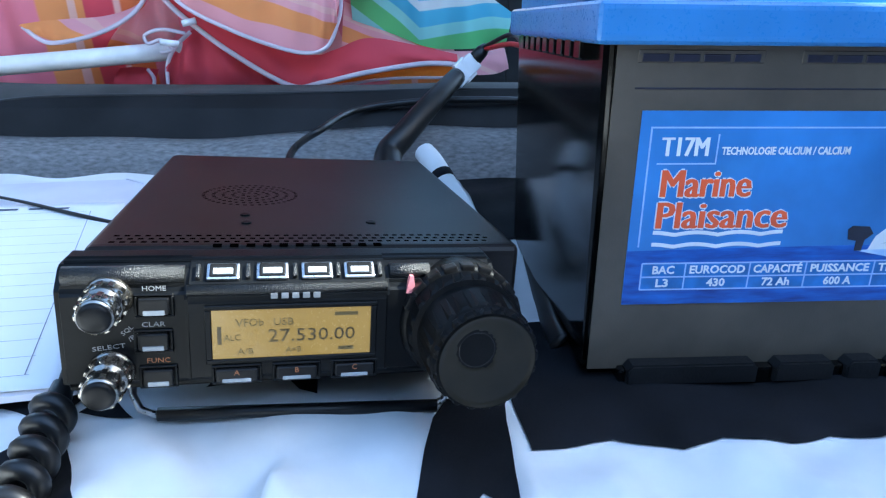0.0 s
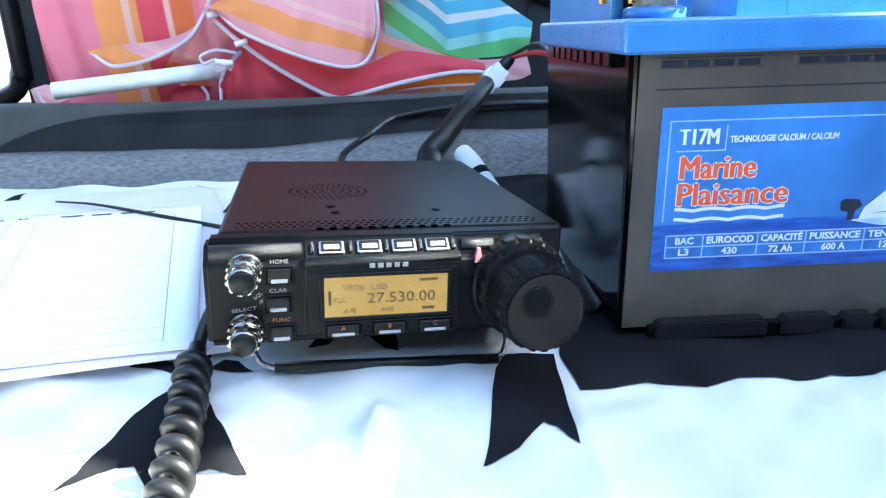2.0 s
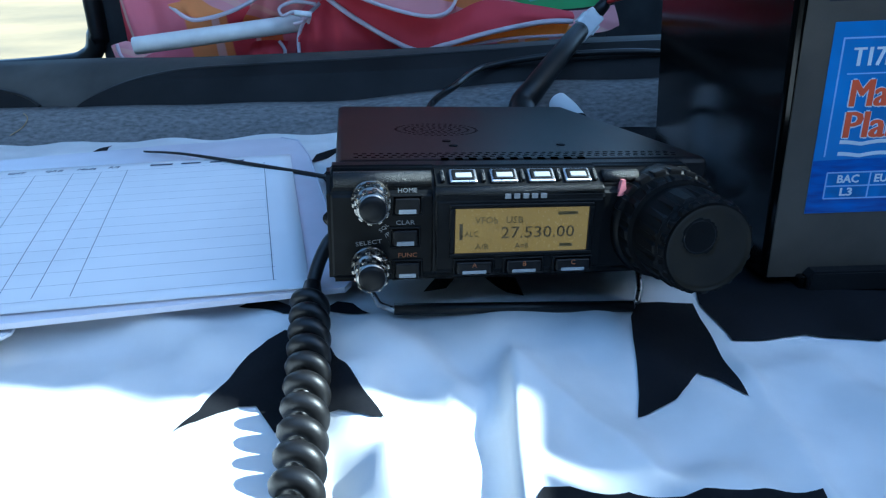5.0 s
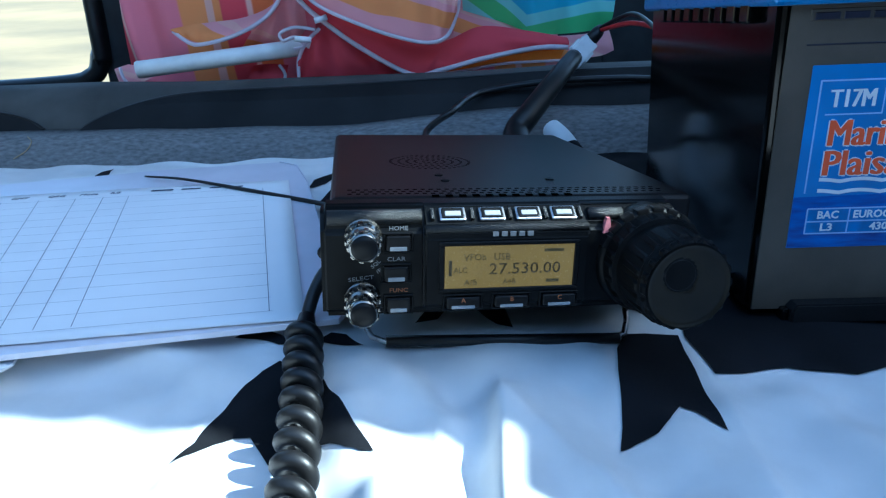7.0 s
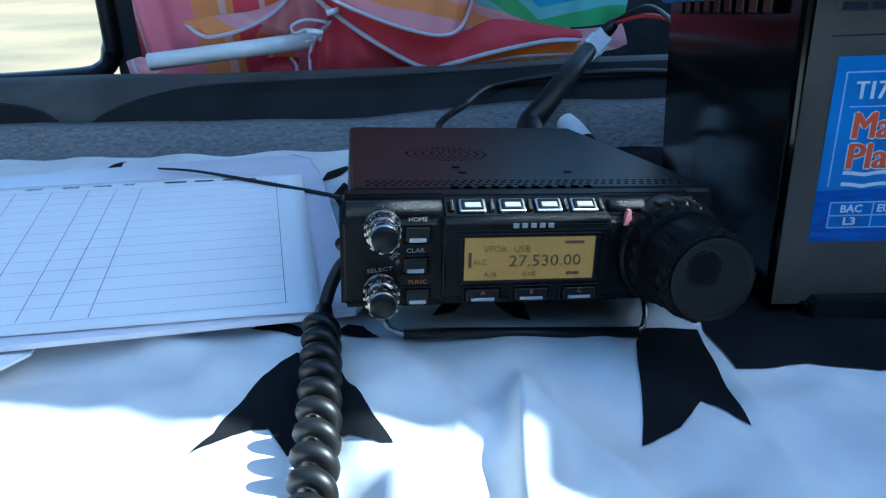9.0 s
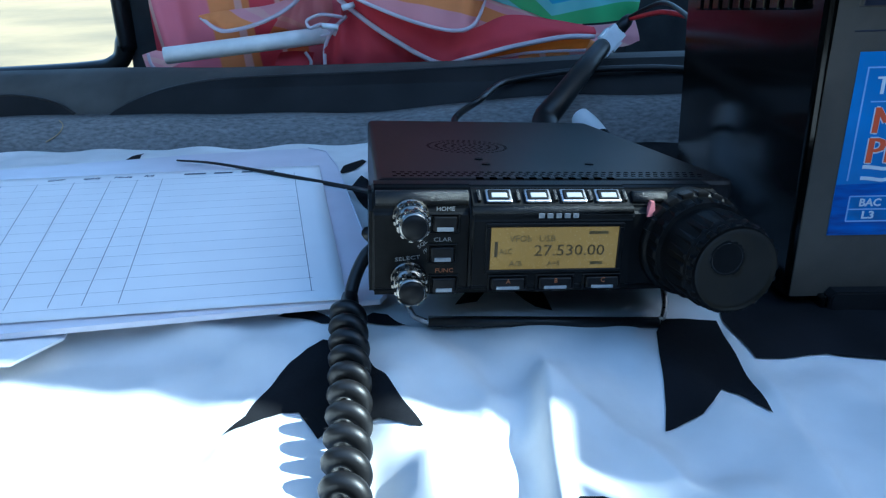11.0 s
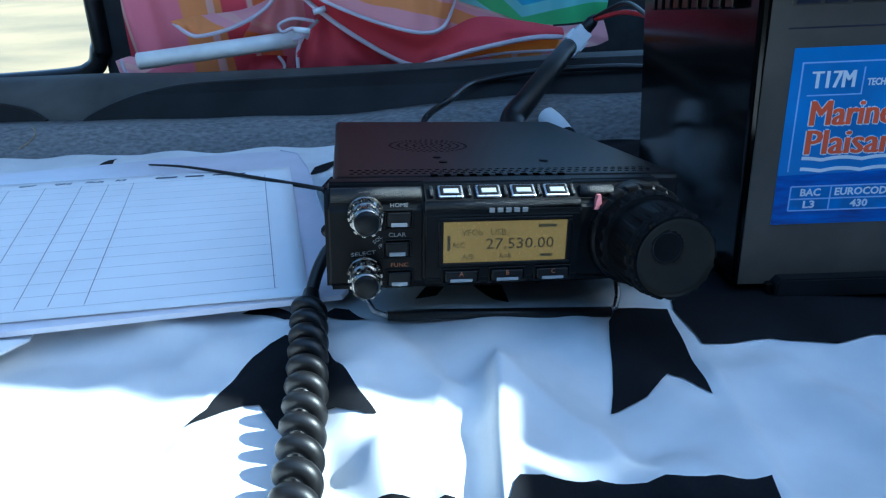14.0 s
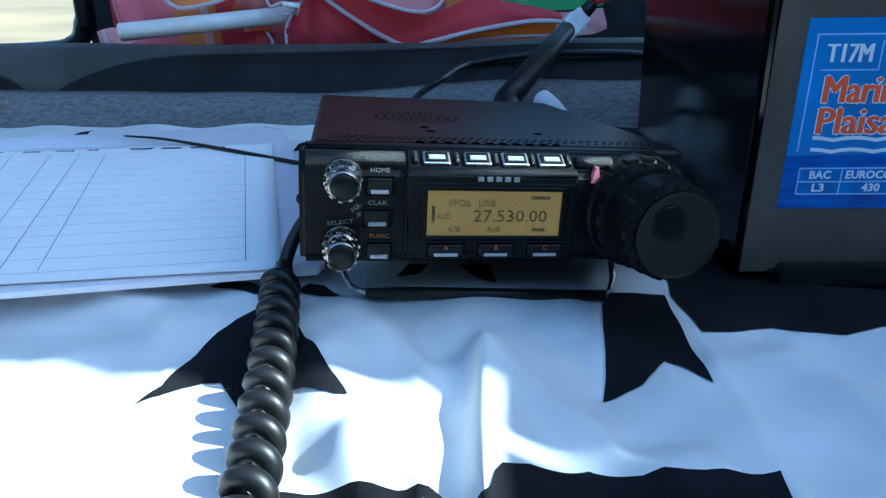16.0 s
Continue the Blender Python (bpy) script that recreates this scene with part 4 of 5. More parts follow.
def rolled_cloth():
    """A rolled corner of the flag standing up behind the radio."""
    pts = [(2.2, 5.6), (3.3, 6.3), (4.3, 5.3), (5.6, 3.5)]
    pts[0] = (pts[0][0] + 0.2, pts[0][1] - 1.0)
    line = smooth_line([(pts[0][0] + 0.6, 33.5, pts[1][1] - 0.9), (pts[2][0] - 0.6, 32, pts[2][1] - 0.6), (pts[3][0] - 0.4, 28, pts[3][1] - 0.9), (pts[3][0] + 0.6, 20, 2.2)])
    ob = part("rolled_corner", tube(line, 0.8, 16, taper=lambda t: 0.95 + 0.15 * t), WHITE_CLOTH, FLAG, "rolled white corner of the flag", True)
    part("band", tube(line[15:18], 0.85, 16), BLACK_CLOTH, ob, "black band", True)


rolled_cloth()


# ---- the battery ----
def battery():
    X0, X1, Y0, Y1 = 8.45, 36.3, 10.05, 27.6
    ob = thing("battery", "large black marine battery with blue lid and printed label", "battery", at=(22, 19, 0.5))
    bm = bmesh.new()
    v = {}
    for k, (z, d) in enumerate(((0.5, 0.25), (14.2, 0.0))):
        for i, (x, y) in enumerate(((X0 + d, Y0 + d * 0.2), (X1 - d, Y0 + d * 0.2), (X1 - d, Y1 - d), (X0 + d, Y1 - d))):
            v[k, i] = bm.verts.new((x, y, z))
    bm.faces.new([v[0, i] for i in (3, 2, 1, 0)])
    bm.faces.new([v[1, i] for i in range(4)])
    for i in range(4):
        bm.faces.new((v[0, i], v[0, (i + 1) % 4], v[1, (i + 1) % 4], v[1, i]))
    bmesh.ops.bevel(bm, geom=bm.edges[:], offset=0.35, segments=3, affect="EDGES")
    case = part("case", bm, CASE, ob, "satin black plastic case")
    part("front_face", box(X0 + 0.4, X1 - 0.4, Y0 - 0.035, Y0 + 0.05, 0.9, 13.7, 0.02), CASE_FRONT, case, "matt black front with pale glare in its colour")
    # hold-down ledge at the foot
    for i, (a, b) in enumerate(zip([(10.33, 1.56), (16.53, 1.11), (19.58, 0.89), (21.55, 0.75), (23.37, 0.62)] + [(31.5, 0)], [(15.78, 1.17), (19.05, 0.93), (21.07, 0.79), (23.00, 0.65), (25.98, 0.43)] + [(35.5, 0)])):
        part("hold_down_lug", prism([(a[0], 0.45), (b[0], 0.45), (b[0], 1.1), (b[0] - 0.2, 1.35), (a[0] + 0.2, 1.35), (a[0], 1.1)], (9.35, 10.3), 0.08), TRIM_BLACK, case)
    part("foot_ledge", box(X0 + 1.6, X1 - 0.6, 9.6, 10.5, 0.2, 1.05, 0.12), CASE, case)
    # slots under the lid
    for x0 in (9.6, 15.55, 21.6, 27.9):
        fr = bmesh.new()
        box(x0, x0 + 4.6, 9.98, 10.2, 13.05, 13.5, 0.03, 1, fr)
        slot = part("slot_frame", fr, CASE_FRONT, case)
        for k in range(4):
            part("slot", box(x0 + 0.15 + 1.1 * k, x0 + 1.1 + 1.1 * k, 9.93, 10.2, 13.1, 13.36, 0.02, 1), LABEL_DARK, slot)
    part("groove", box(9.6, 35.5, 10.0, 10.2, 12.14, 12.22, 0.02, 1), LABEL_DARK, case)
    # ribs at the side, below the lid
    for k in range(9):
        y = 12.0 + 1.45 * k
        part("side_rib", box(8.05, 8.8, y, y + 0.95, 13.0, 14.1, 0.1), CASE, case)
    # lid
    lid = part("lid", box(X0 - 0.5, X1 + 0.2, Y0 - 0.55, Y1 + 0.2, 13.65, 15.1, 0.3, 3), LID, ob, "bright blue plastic lid")
    lump = [(12.55, 15.34), (15.46, 15.31)]
    xa, xb = lump[0][0], lump[1][0]
    top_b, top_c = (16.73, 17.17)[1], (14.05, 16.93)[1]
    xc = (13.42, 15.32)[0]
    part("lid_block", box(xb, 30.0, 11.4, 26.8, 14.9, top_b, 0.25, 3), LID, lid, "raised blue centre block")
    cor = on(pose(0, 0, 0, 90, 0, 0), prism([(xc, -11.35), (xb + 0.15, -11.35), (xb + 0.15, -15.0), (xa - 0.4, -15.0), (xa - 0.4, -13.0)], (14.9, top_c), 0.18))
    part("lid_corner", cor, LID, lid, "raised blue corner with a hole")
    part("hole", on(Matrix.Translation(((xc + xb) / 2 + 0.1, 12.6, top_c)), lathe([(0.32, -0.1), (0.32, 0.02)], 20)), LABEL_DARK, lid)
    part("lid_wall", box(X0 - 0.1, X0 + 0.5, 13.0, 26.5, 14.9, 17.0, 0.2), LID, lid)
    # terminal and clamp
    px, pz = (10.06, 15.68)
    M = Matrix.Translation((px, 12.2, 15.5))
    part("terminal_collar", on(M, lathe([(1.35, -0.5), (1.35, 0.0), (1.1, 0.1)], 32)), LID, lid, smooth=True)
    post = part("terminal_post", on(M, lathe([(0.95, -0.45), (0.9, 0.9), (0.8, 1.7), (0.7, 1.8)], 28)), LEAD, ob, "dull lead terminal post")
    cl = thing("terminal_clamp", "bright brass terminal clamp with bolts on the battery post", "clamp", at=(px, 12.2, 16.2))
    bm = lathe([(1.25, 0.75), (1.3, 0.85), (1.3, 1.55), (1.2, 1.65)], 28)
    part("ring", on(M, bm), BRASS, cl, "brass clamp ring", True)
    part("jaw", on(M, box(-2.7, -0.9, -0.55, 0.45, 0.85, 1.25, 0.08)), BRASS, cl)
    part("strap", on(M, box(-2.7, -0.6, -0.5, 0.4, 1.45, 1.7, 0.06)), BRASS, cl)
    part("ear", on(M, box(0.7, 1.25, -1.0, 0.6, 0.8, 1.85, 0.1)), BRASS, cl)
    part("ear", on(M, box(-0.4, 0.15, -1.4, -0.8, 0.75, 1.85, 0.1)), BRASS, cl)
    for dx, dz in ((1.55, 1.35), (0.45, 1.3)):
        part("nut", on(M @ Matrix.Translation((dx, -1.1, dz)) @ pose(0, 0, 0, 0, 90, 0), lathe([(0.48, -0.3), (0.52, -0.22), (0.52, 0.22), (0.48, 0.3)], 6)), BRASS, cl, "hexagonal brass nut")
    part("bolt", on(M @ Matrix.Translation((0.6, -1.1, 1.32)) @ pose(0, 0, 0, 0, 90, 0), lathe([(0.26, -1.2), (0.26, 1.75), (0.2, 1.8)], 14)), BRASS, cl)
    for dx in (-2.35, -1.05):
        part("screw", on(M @ Matrix.Translation((dx, -0.15, 0)), lathe([(0.2, 0.25), (0.2, 1.7), (0.36, 1.72), (0.36, 2.0), (0.3, 2.05)], 12)), BRASS, cl, "brass clamp screw")
    part("cable", tube(smooth_line([(px - 2.4, 12.0, 17.2), (px - 2.7, 11.7, 17.5), (px - 2.3, 11.5, 18.2), (px - 1.6, 12, 19.6), (px - 1.3, 14, 22)]), 0.3, 10), RUBBER, cl, "black cable", True)
    # label
    y = 9.985
    lab = part("label", box(9.97, 34.6, y, 10.1, 3.8, 11.4), LABEL, case, "glossy blue printed label")

    def ink(name, pts, mat, depth=0.012, label=""):
        return part(name, prism(pts, (y - depth, y + 0.01)), mat, lab, label)

    def word(body, x, z, size, width, mat, bold=0.0, depth=0.02):
        m = Matrix.Translation((x, y - depth, z)) @ pose(0, 0, 0, 90, 0, 0)
        letters("print", body, size, mat, lab, m, bold, width)

    def bar(a, b, z0, z1, mat=LABEL_LINE, depth=0.016):
        ink("line", [(a, z0), (b, z0), (b, z1), (a, z1)], mat, depth)

    sea = [(9.98, 3.81), (34.58, 3.81), (34.58, 6.6), (27, 6.35), (20, 6.2), (15, 6.15), (9.98, 6.05)]
    ink("sea", sea, LABEL_SEA, 0.006, "dark printed sea")
    (fx, fz), (_, gz) = [(10.36, 10.77), (10.49, 6.21)]
    bar(fx, fx + 0.06, gz, fz)
    bar(fx, 33.8, fz, fz + 0.06)
    P = dict(zip(("t17", "tech", "mar", "pla", "wave", "wend"), [(11.71, 10.06), (15.54, 9.93), (12.68, 8.66), (13.52, 7.42), (13.45, 6.47), (16.02, 6.33)]))
    E = [(10.82, 10.09), (12.62, 10.02), (13.12, 10.03), (18.07, 9.97), (10.88, 8.74), (14.58, 8.66), (10.86, 7.55), (16.22, 7.40), (10.90, 6.60), (16.05, 6.33)]
    for n, dx in enumerate((-0.03, 0.03)):
        word("T17M", (E[0][0] + E[1][0]) / 2 + dx, P["t17"][1], 1.0, E[1][0] - E[0][0] - 0.06, LABEL_WHITE, 0.0, 0.018 + 0.001 * n)
    bar(E[0][0] - 0.1, E[1][0] + 0.3, P["t17"][1] - 0.62, P["t17"][1] - 0.57)
    bar(E[1][0] + 0.3, E[1][0] + 0.35, P["t17"][1] - 0.62, P["t17"][1] + 0.5)
    word("TECHNOLOGIE CALCIUM / CALCIUM", (E[2][0] + E[3][0]) / 2, P["tech"][1], 0.4, E[3][0] - E[2][0], LABEL_WHITE, 0.01)
    for body, k, width in (("Marine", "mar", 4), ("Plaisance", "pla", 6)):
        x, width = (E[width][0] + E[width + 1][0]) / 2, E[width + 1][0] - E[width][0] - 0.15
        for n, (dx, dz) in enumerate(((-0.085, 0), (0.085, 0), (0, 0.05), (0.06, -0.06), (-0.06, -0.04))):
            word(body, x + dx, P[k][1] + dz, 1.5, width - 0.1, LABEL_WHITE, 0.0, 0.014 + 0.001 * n)
        for n, dx in enumerate((-0.05, -0.017, 0.017, 0.05)):
            word(body, x + dx, P[k][1], 1.5, width - 0.12, LABEL_RED, 0.0, 0.022 + 0.001 * n)
    for dz in (0.0, -0.48):
        z = P["wave"][1] + 0.22 + dz
        xs = [E[8][0] + (E[9][0] - E[8][0]) * i / 40 for i in range(41)]
        up = [(x, z + 0.13 + 0.1 * abs(math.cos((x - E[8][0]) * math.pi * 3 / (E[9][0] - E[8][0]))) - 0.05) for x in xs]
        dn = [(x, z - 0.02 + 0.1 * abs(math.cos((x - E[8][0]) * math.pi * 3 / (E[9][0] - E[8][0]))) - 0.05) for x in xs]
        ink("wave", up + dn[::-1], LABEL_WHITE, 0.016)
    # table of values
    (tx, tz), (bx, _), (_, bz) = [(10.63, 5.42), (22.59, 4.69), (10.46, 4.24)]
    tz, bz = 5.53, 4.43
    ink("table_field", [(tx, bz), (bx, bz), (bx, tz), (tx, tz)], LABEL_FIELD, 0.009)
    for z in (tz, (tz + bz) / 2 - 0.02, bz):
        bar(tx, bx, z - 0.03, z + 0.03)
    cols = [(10.63, 5.37), (12.38, 5.27), (14.99, 5.12), (17.30, 4.99), (20.12, 4.83), (22.62, 4.69)]
    for x, _ in cols:
        bar(x - 0.03, x + 0.03, bz, tz)
    for i, (head, value) in enumerate((("BAC", "L3"), ("EUROCOD", "430"), ("CAPACITÉ", "72 Ah"), ("PUISSANCE", "600 A"), ("TENSION", "12 V"))):
        x = (cols[i][0] + cols[i + 1][0]) / 2
        wide = (cols[i + 1][0] - cols[i][0]) * (0.86 if i else 0.5)
        word(head, x, 5.24, 0.46, wide, LABEL_WHITE, 0.012)
        word(value, x, 4.69, 0.46, (0.5, 0.75, 1.15, 1.15, 0.85)[i], LABEL_WHITE, 0.012)
    # printed motor boat
    ink("foam", [(19.20, 5.97), (20.75, 6.09), (22.72, 6.41), (25.85, 6.82), (28.18, 7.00), (30.06, 6.62), (30.41, 5.14), (26.11, 5.49), (22.84, 5.66), (20.82, 5.65)], LABEL_FOAM, 0.014, "white printed wake")
    ink("hull", [(19.68, 6.00), (19.89, 6.55), (20.85, 7.40), (22.54, 7.49), (23.22, 7.73), (25.95, 7.52), (28.02, 7.71), (29.77, 7.83), (29.45, 6.65), (27.16, 6.19), (24.21, 6.16), (21.34, 6.03)], LABEL_WHITE, 0.02, "white printed boat hull")
    ink("hull_stripe", [(20.16, 6.26), (21.85, 6.45), (24.10, 6.80), (26.99, 7.00), (27.01, 6.88), (24.13, 6.62), (21.87, 6.31)], LABEL_GREY, 0.024)
    ink("cabin", [(23.15, 7.62), (23.31, 8.39), (22.81, 8.46), (22.69, 8.69), (23.16, 8.88), (24.87, 8.92), (25.53, 8.73), (25.75, 8.50), (26.87, 7.57), (26.92, 7.34)], LABEL_WHITE, 0.022, "white printed cabin")
    ink("cabin_window", [(23.41, 7.45), (23.76, 7.90), (24.74, 8.05), (25.68, 8.01), (26.15, 7.51), (25.45, 7.35)], LABEL_DARK, 0.028)
    ink("cabin_window", [(20.73, 7.24), (21.12, 7.50), (22.26, 7.47), (22.19, 7.17)], LABEL_GREY, 0.026)
    ink("motor", [(18.70, 6.84), (18.87, 6.99), (19.55, 6.96), (19.76, 6.67), (19.46, 6.41), (19.40, 5.96), (19.12, 5.97), (19.12, 6.37), (18.77, 6.44)], LABEL_DARK, 0.026, "dark printed outboard motor")
    # round mark beside the boat, drawn as plain shapes
    cx, cz = (26.27, 9.79)
    ringp = bmesh.new()
    n = 40
    for i in range(n):
        a0, a1 = radians(40 + 280 * i / n), radians(40 + 280 * (i + 1) / n)
        pts = [(cx + 2.3 * math.cos(a0), cz + 1.25 * math.sin(a0)), (cx + 2.3 * math.cos(a1), cz + 1.25 * math.sin(a1)), (cx + 2.0 * math.cos(a1), cz + 1.02 * math.sin(a1)), (cx + 2.0 * math.cos(a0), cz + 1.02 * math.sin(a0))]
        prism(pts, (y - 0.02, y + 0.01), 0, ringp)
    part("mark_ring", ringp, LABEL_RED, lab, "red ring of a printed mark")
    for i in range(4):
        x = cx - 1.3 + 0.85 * i
        ink("mark_block", [(x, cz - 0.4), (x + 0.6, cz - 0.4), (x + 0.72, cz + 0.4), (x + 0.12, cz + 0.4)], LABEL_WHITE, 0.02)
    ink("white_panel", [(27.53, 5.84), (30.62, 5.83), (31.24, 3.32), (28.03, 3.51)], LABEL_WHITE, 0.015)


battery()


# ---- the log sheet ----
def log_sheet():
    c = [(-16.54, 28.51), (-10.7, 7.77), (-22.95, 6.25), (-36.95, 26.79)]
    tr, br, bl, tl = [Vector((x, y, 1.6 + 0.055 * y)) for x, y in c]
    bl, tl = br + (bl - br) * 1.25, tr + (tl - tr) * 1.25
    ob = thing("log_sheet", "white ruled log sheet with printed columns", "paper", at=(-20, 15, 2.4))

    def spot(a, b):
        """a: 0 at the right edge to 1 at the left; b: 0 at the far edge to 1 at the near one."""
        p = tr.lerp(tl, a).lerp(br.lerp(bl, a), b)
        p.z += 0.03 * sin(a * 4 + 0.5)
        return p

    bm = bmesh.new()
    n = 24
    top = [[bm.verts.new(spot(i / n, j / n)) for i in range(n + 1)] for j in range(n + 1)]
    for j in range(n):
        for i in range(n):
            bm.faces.new((top[j][i], top[j + 1][i], top[j + 1][i + 1], top[j][i + 1]))
    bmesh.ops.recalc_face_normals(bm, faces=bm.faces)
    bmesh.ops.solidify(bm, geom=bm.faces[:], thickness=0.03)
    part("sheet", bm, PAPER, ob, "white paper", True)

    def rule(a0, b0, a1, b1, w=0.014):
        bm = bmesh.new()
        k = 16
        rows = []
        dirn = (spot(a1, b1) - spot(a0, b0)).normalized()
        side = Vector((-dirn.y, dirn.x, 0)) * w
        for i in range(k + 1):
            p = spot(a0, b0).lerp(spot(a1, b1), i / k)
            p.z = 1.6 + 0.055 * p.y + 0.05
            rows.append((bm.verts.new(p - side), bm.verts.new(p + side)))
        for p, q in zip(rows, rows[1:]):
            bm.faces.new((p[0], q[0], q[1], p[1]))
        part("ruled_line", bm, INK, ob)

    pts = [(-17.89, 26.6), (-12.41, 8.5), (-20.69, 7.63), (-27.01, 25.83), (-28.55, 25.35), (-22.34, 7.61), (-30.45, 25.28), (-24.27, 8.19), (-32.82, 24.9)]

    def ab(p):
        """Sheet coordinates of a place, by a few rounds of Newton steps."""
        a, b = 0.3, 0.5
        for _ in range(20):
            q = spot(a, b)
            da, db = (spot(a + 1e-3, b) - q) / 1e-3, (spot(a, b + 1e-3) - q) / 1e-3
            ex, ey = p[0] - q.x, p[1] - q.y
            det = da.x * db.y - da.y * db.x
            a += (ex * db.y - ey * db.x) / det
            b += (da.x * ey - da.y * ex) / det
        return a, b

    g = [ab(p) for p in pts]
    t0, b0 = g[0][1], g[1][1]
    right = (g[0][0] + g[1][0]) / 2
    rule(g[0][0], t0, g[1][0], b0)
    for hi, lo in ((g[3], g[2]), (g[4], g[5]), (g[6], g[7])):
        rule(hi[0], t0, lo[0], b0)
    step = g[8][0] - g[6][0]
    for k in range(1, 4):
        rule(g[6][0] + step * k, t0, g[7][0] + step * k * 1.15, b0)
    for k in range(15):
        f = k / 14
        rule(right, t0 + (b0 - t0) * f, 0.98, t0 + (b0 - t0) * f + 0.012, 0.011 if k else 0.014)
    ex = (tr - tl).normalized()
    yaw = math.degrees(math.atan2(ex.y, ex.x))
    for body, a in (("R/S", (g[3][0] + g[4][0]) / 2), ("Mode", (g[4][0] + g[6][0]) / 2), ("QRG", (g[6][0] * 2 + step) / 2), ("GMT", (g[6][0] * 2 + step * 3) / 2)):
        p = spot(a, t0 - 0.035)
        letters("heading", body, 0.55, INK, ob, Matrix.Translation((p.x, p.y, p.z + 0.06)) @ pose(0, 0, 0, 3.1, 0, yaw), 0.0)
    p = spot((g[3][0] + right) / 2, t0 - 0.035)
    for k, (dx, w) in enumerate(((-2.2, 1.5), (-0.2, 1.3), (1.5, 0.8), (2.9, 1.0))):
        part("heading", on(Matrix.Translation((p.x, p.y, p.z + 0.05)) @ pose(0, 0, 0, 3.1, 0, yaw), box(dx - w / 2, dx + w / 2, -0.1, 0.1, -0.01, 0.012)), INK, ob)
    # sleeve and a second sheet underneath
    ob2 = thing("plastic_sleeve", "pale translucent plastic sleeve under the log sheet", "sleeve", at=(-20, 15, 2))
    s = [(-18.68, 34.22), (-17.01, 33.01), (-15.25, 28.68), (-9.13, 8.66), (-9.34, 8.02), (-22.64, 5.67), (-39.25, 30.03), (-27.46, 33.06)]
    pts2 = [Vector((x, y)) for x, y in s]
    pts2[5], pts2[6] = pts2[4] + (pts2[5] - pts2[4]) * 1.3, pts2[0] + (pts2[6] - pts2[0]) * 1.3
    bm = bmesh.new()
    lo = [bm.verts.new((p.x, p.y, 1.2 + 0.055 * p.y)) for p in pts2]
    hi = [bm.verts.new((p.x, p.y, 1.45 + 0.055 * p.y)) for p in pts2]
    bm.faces.new(hi)
    bm.faces.new(lo[::-1])
    for i in range(len(lo)):
        j = (i + 1) % len(lo)
        bm.faces.new((lo[i], lo[j], hi[j], hi[i]))
    bmesh.ops.recalc_face_normals(bm, faces=bm.faces)
    part("film", bm, SLEEVE, ob2)
    edge = [Vector((p.x, p.y, 1.47 + 0.055 * p.y)) for p in pts2]
    part("welded_edge", tube([edge[3].lerp(edge[2], 0.02), edge[2], edge[1], edge[0]], 0.06, 6), SLEEVE, ob2, "shiny welded edge", True)
    lowq = [(-24.42, 5.66), (-22.22, 5.84), (-23.04, 3.74)]
    ob3 = thing("loose_paper", "loose white paper under the sleeve", "paper", at=(-26, 5, 1.6))
    bm = bmesh.new()
    a, b, c = [Vector((x, y, 1.3)) for x, y in lowq]
    away = (a - b) * 2
    vs = [bm.verts.new(p) for p in (b, c, c + away, a + away + Vector((0, 6, 0.3)), b + Vector((-2, 6, 0.3)))]
    bm.faces.new(vs)
    bmesh.ops.recalc_face_normals(bm, faces=bm.faces)
    bmesh.ops.solidify(bm, geom=bm.faces[:], thickness=0.12)
    part("sheet", bm, PAPER, ob3)


log_sheet()


# ---- the folded parasol ----
def sheet_between(name, low, high, mat, parent, label="", rows=10, puff=1.5, waves=0.3, n=10, thick=0.08):
    """Cloth hung between two lines of points; puff bulges it towards the viewer, waves crease it."""
    a, b = smooth_line(low, n), smooth_line(high, n)
    k = min(len(a), len(b))
    a = [a[round(i * (len(a) - 1) / (k - 1))] for i in range(k)]
    b = [b[round(i * (len(b) - 1) / (k - 1))] for i in range(k)]
    bm = bmesh.new()
    grid = []
    for j in range(rows + 1):
        t = j / rows
        row = []
        for i in range(k):
            p = a[i].lerp(b[i], t)
            p.y -= puff * math.sin(math.pi * t) + waves * math.sin(i * 0.55 + 2.2 * t) * math.sin(math.pi * t)
            row.append(bm.verts.new(p))
        grid.append(row)
    for p, q in zip(grid, grid[1:]):
        for i in range(k - 1):
            bm.faces.new((p[i], p[i + 1], q[i + 1], q[i]))
    bmesh.ops.recalc_face_normals(bm, faces=bm.faces)
    ob = part(name, bm, mat, parent, label, True)
    return ob


def piped(parent, pts, radius=0.28):
    part("piping", tube(smooth_line(pts, 10), radius * 0.58, 8), PIPING, parent, "white sewn edging", True)


def v3(pts, ys):
    if not isinstance(ys, (list, tuple)):
        ys = [ys] * len(pts)
    return [(x, y, z) for (x, z), y in zip(pts, ys)]


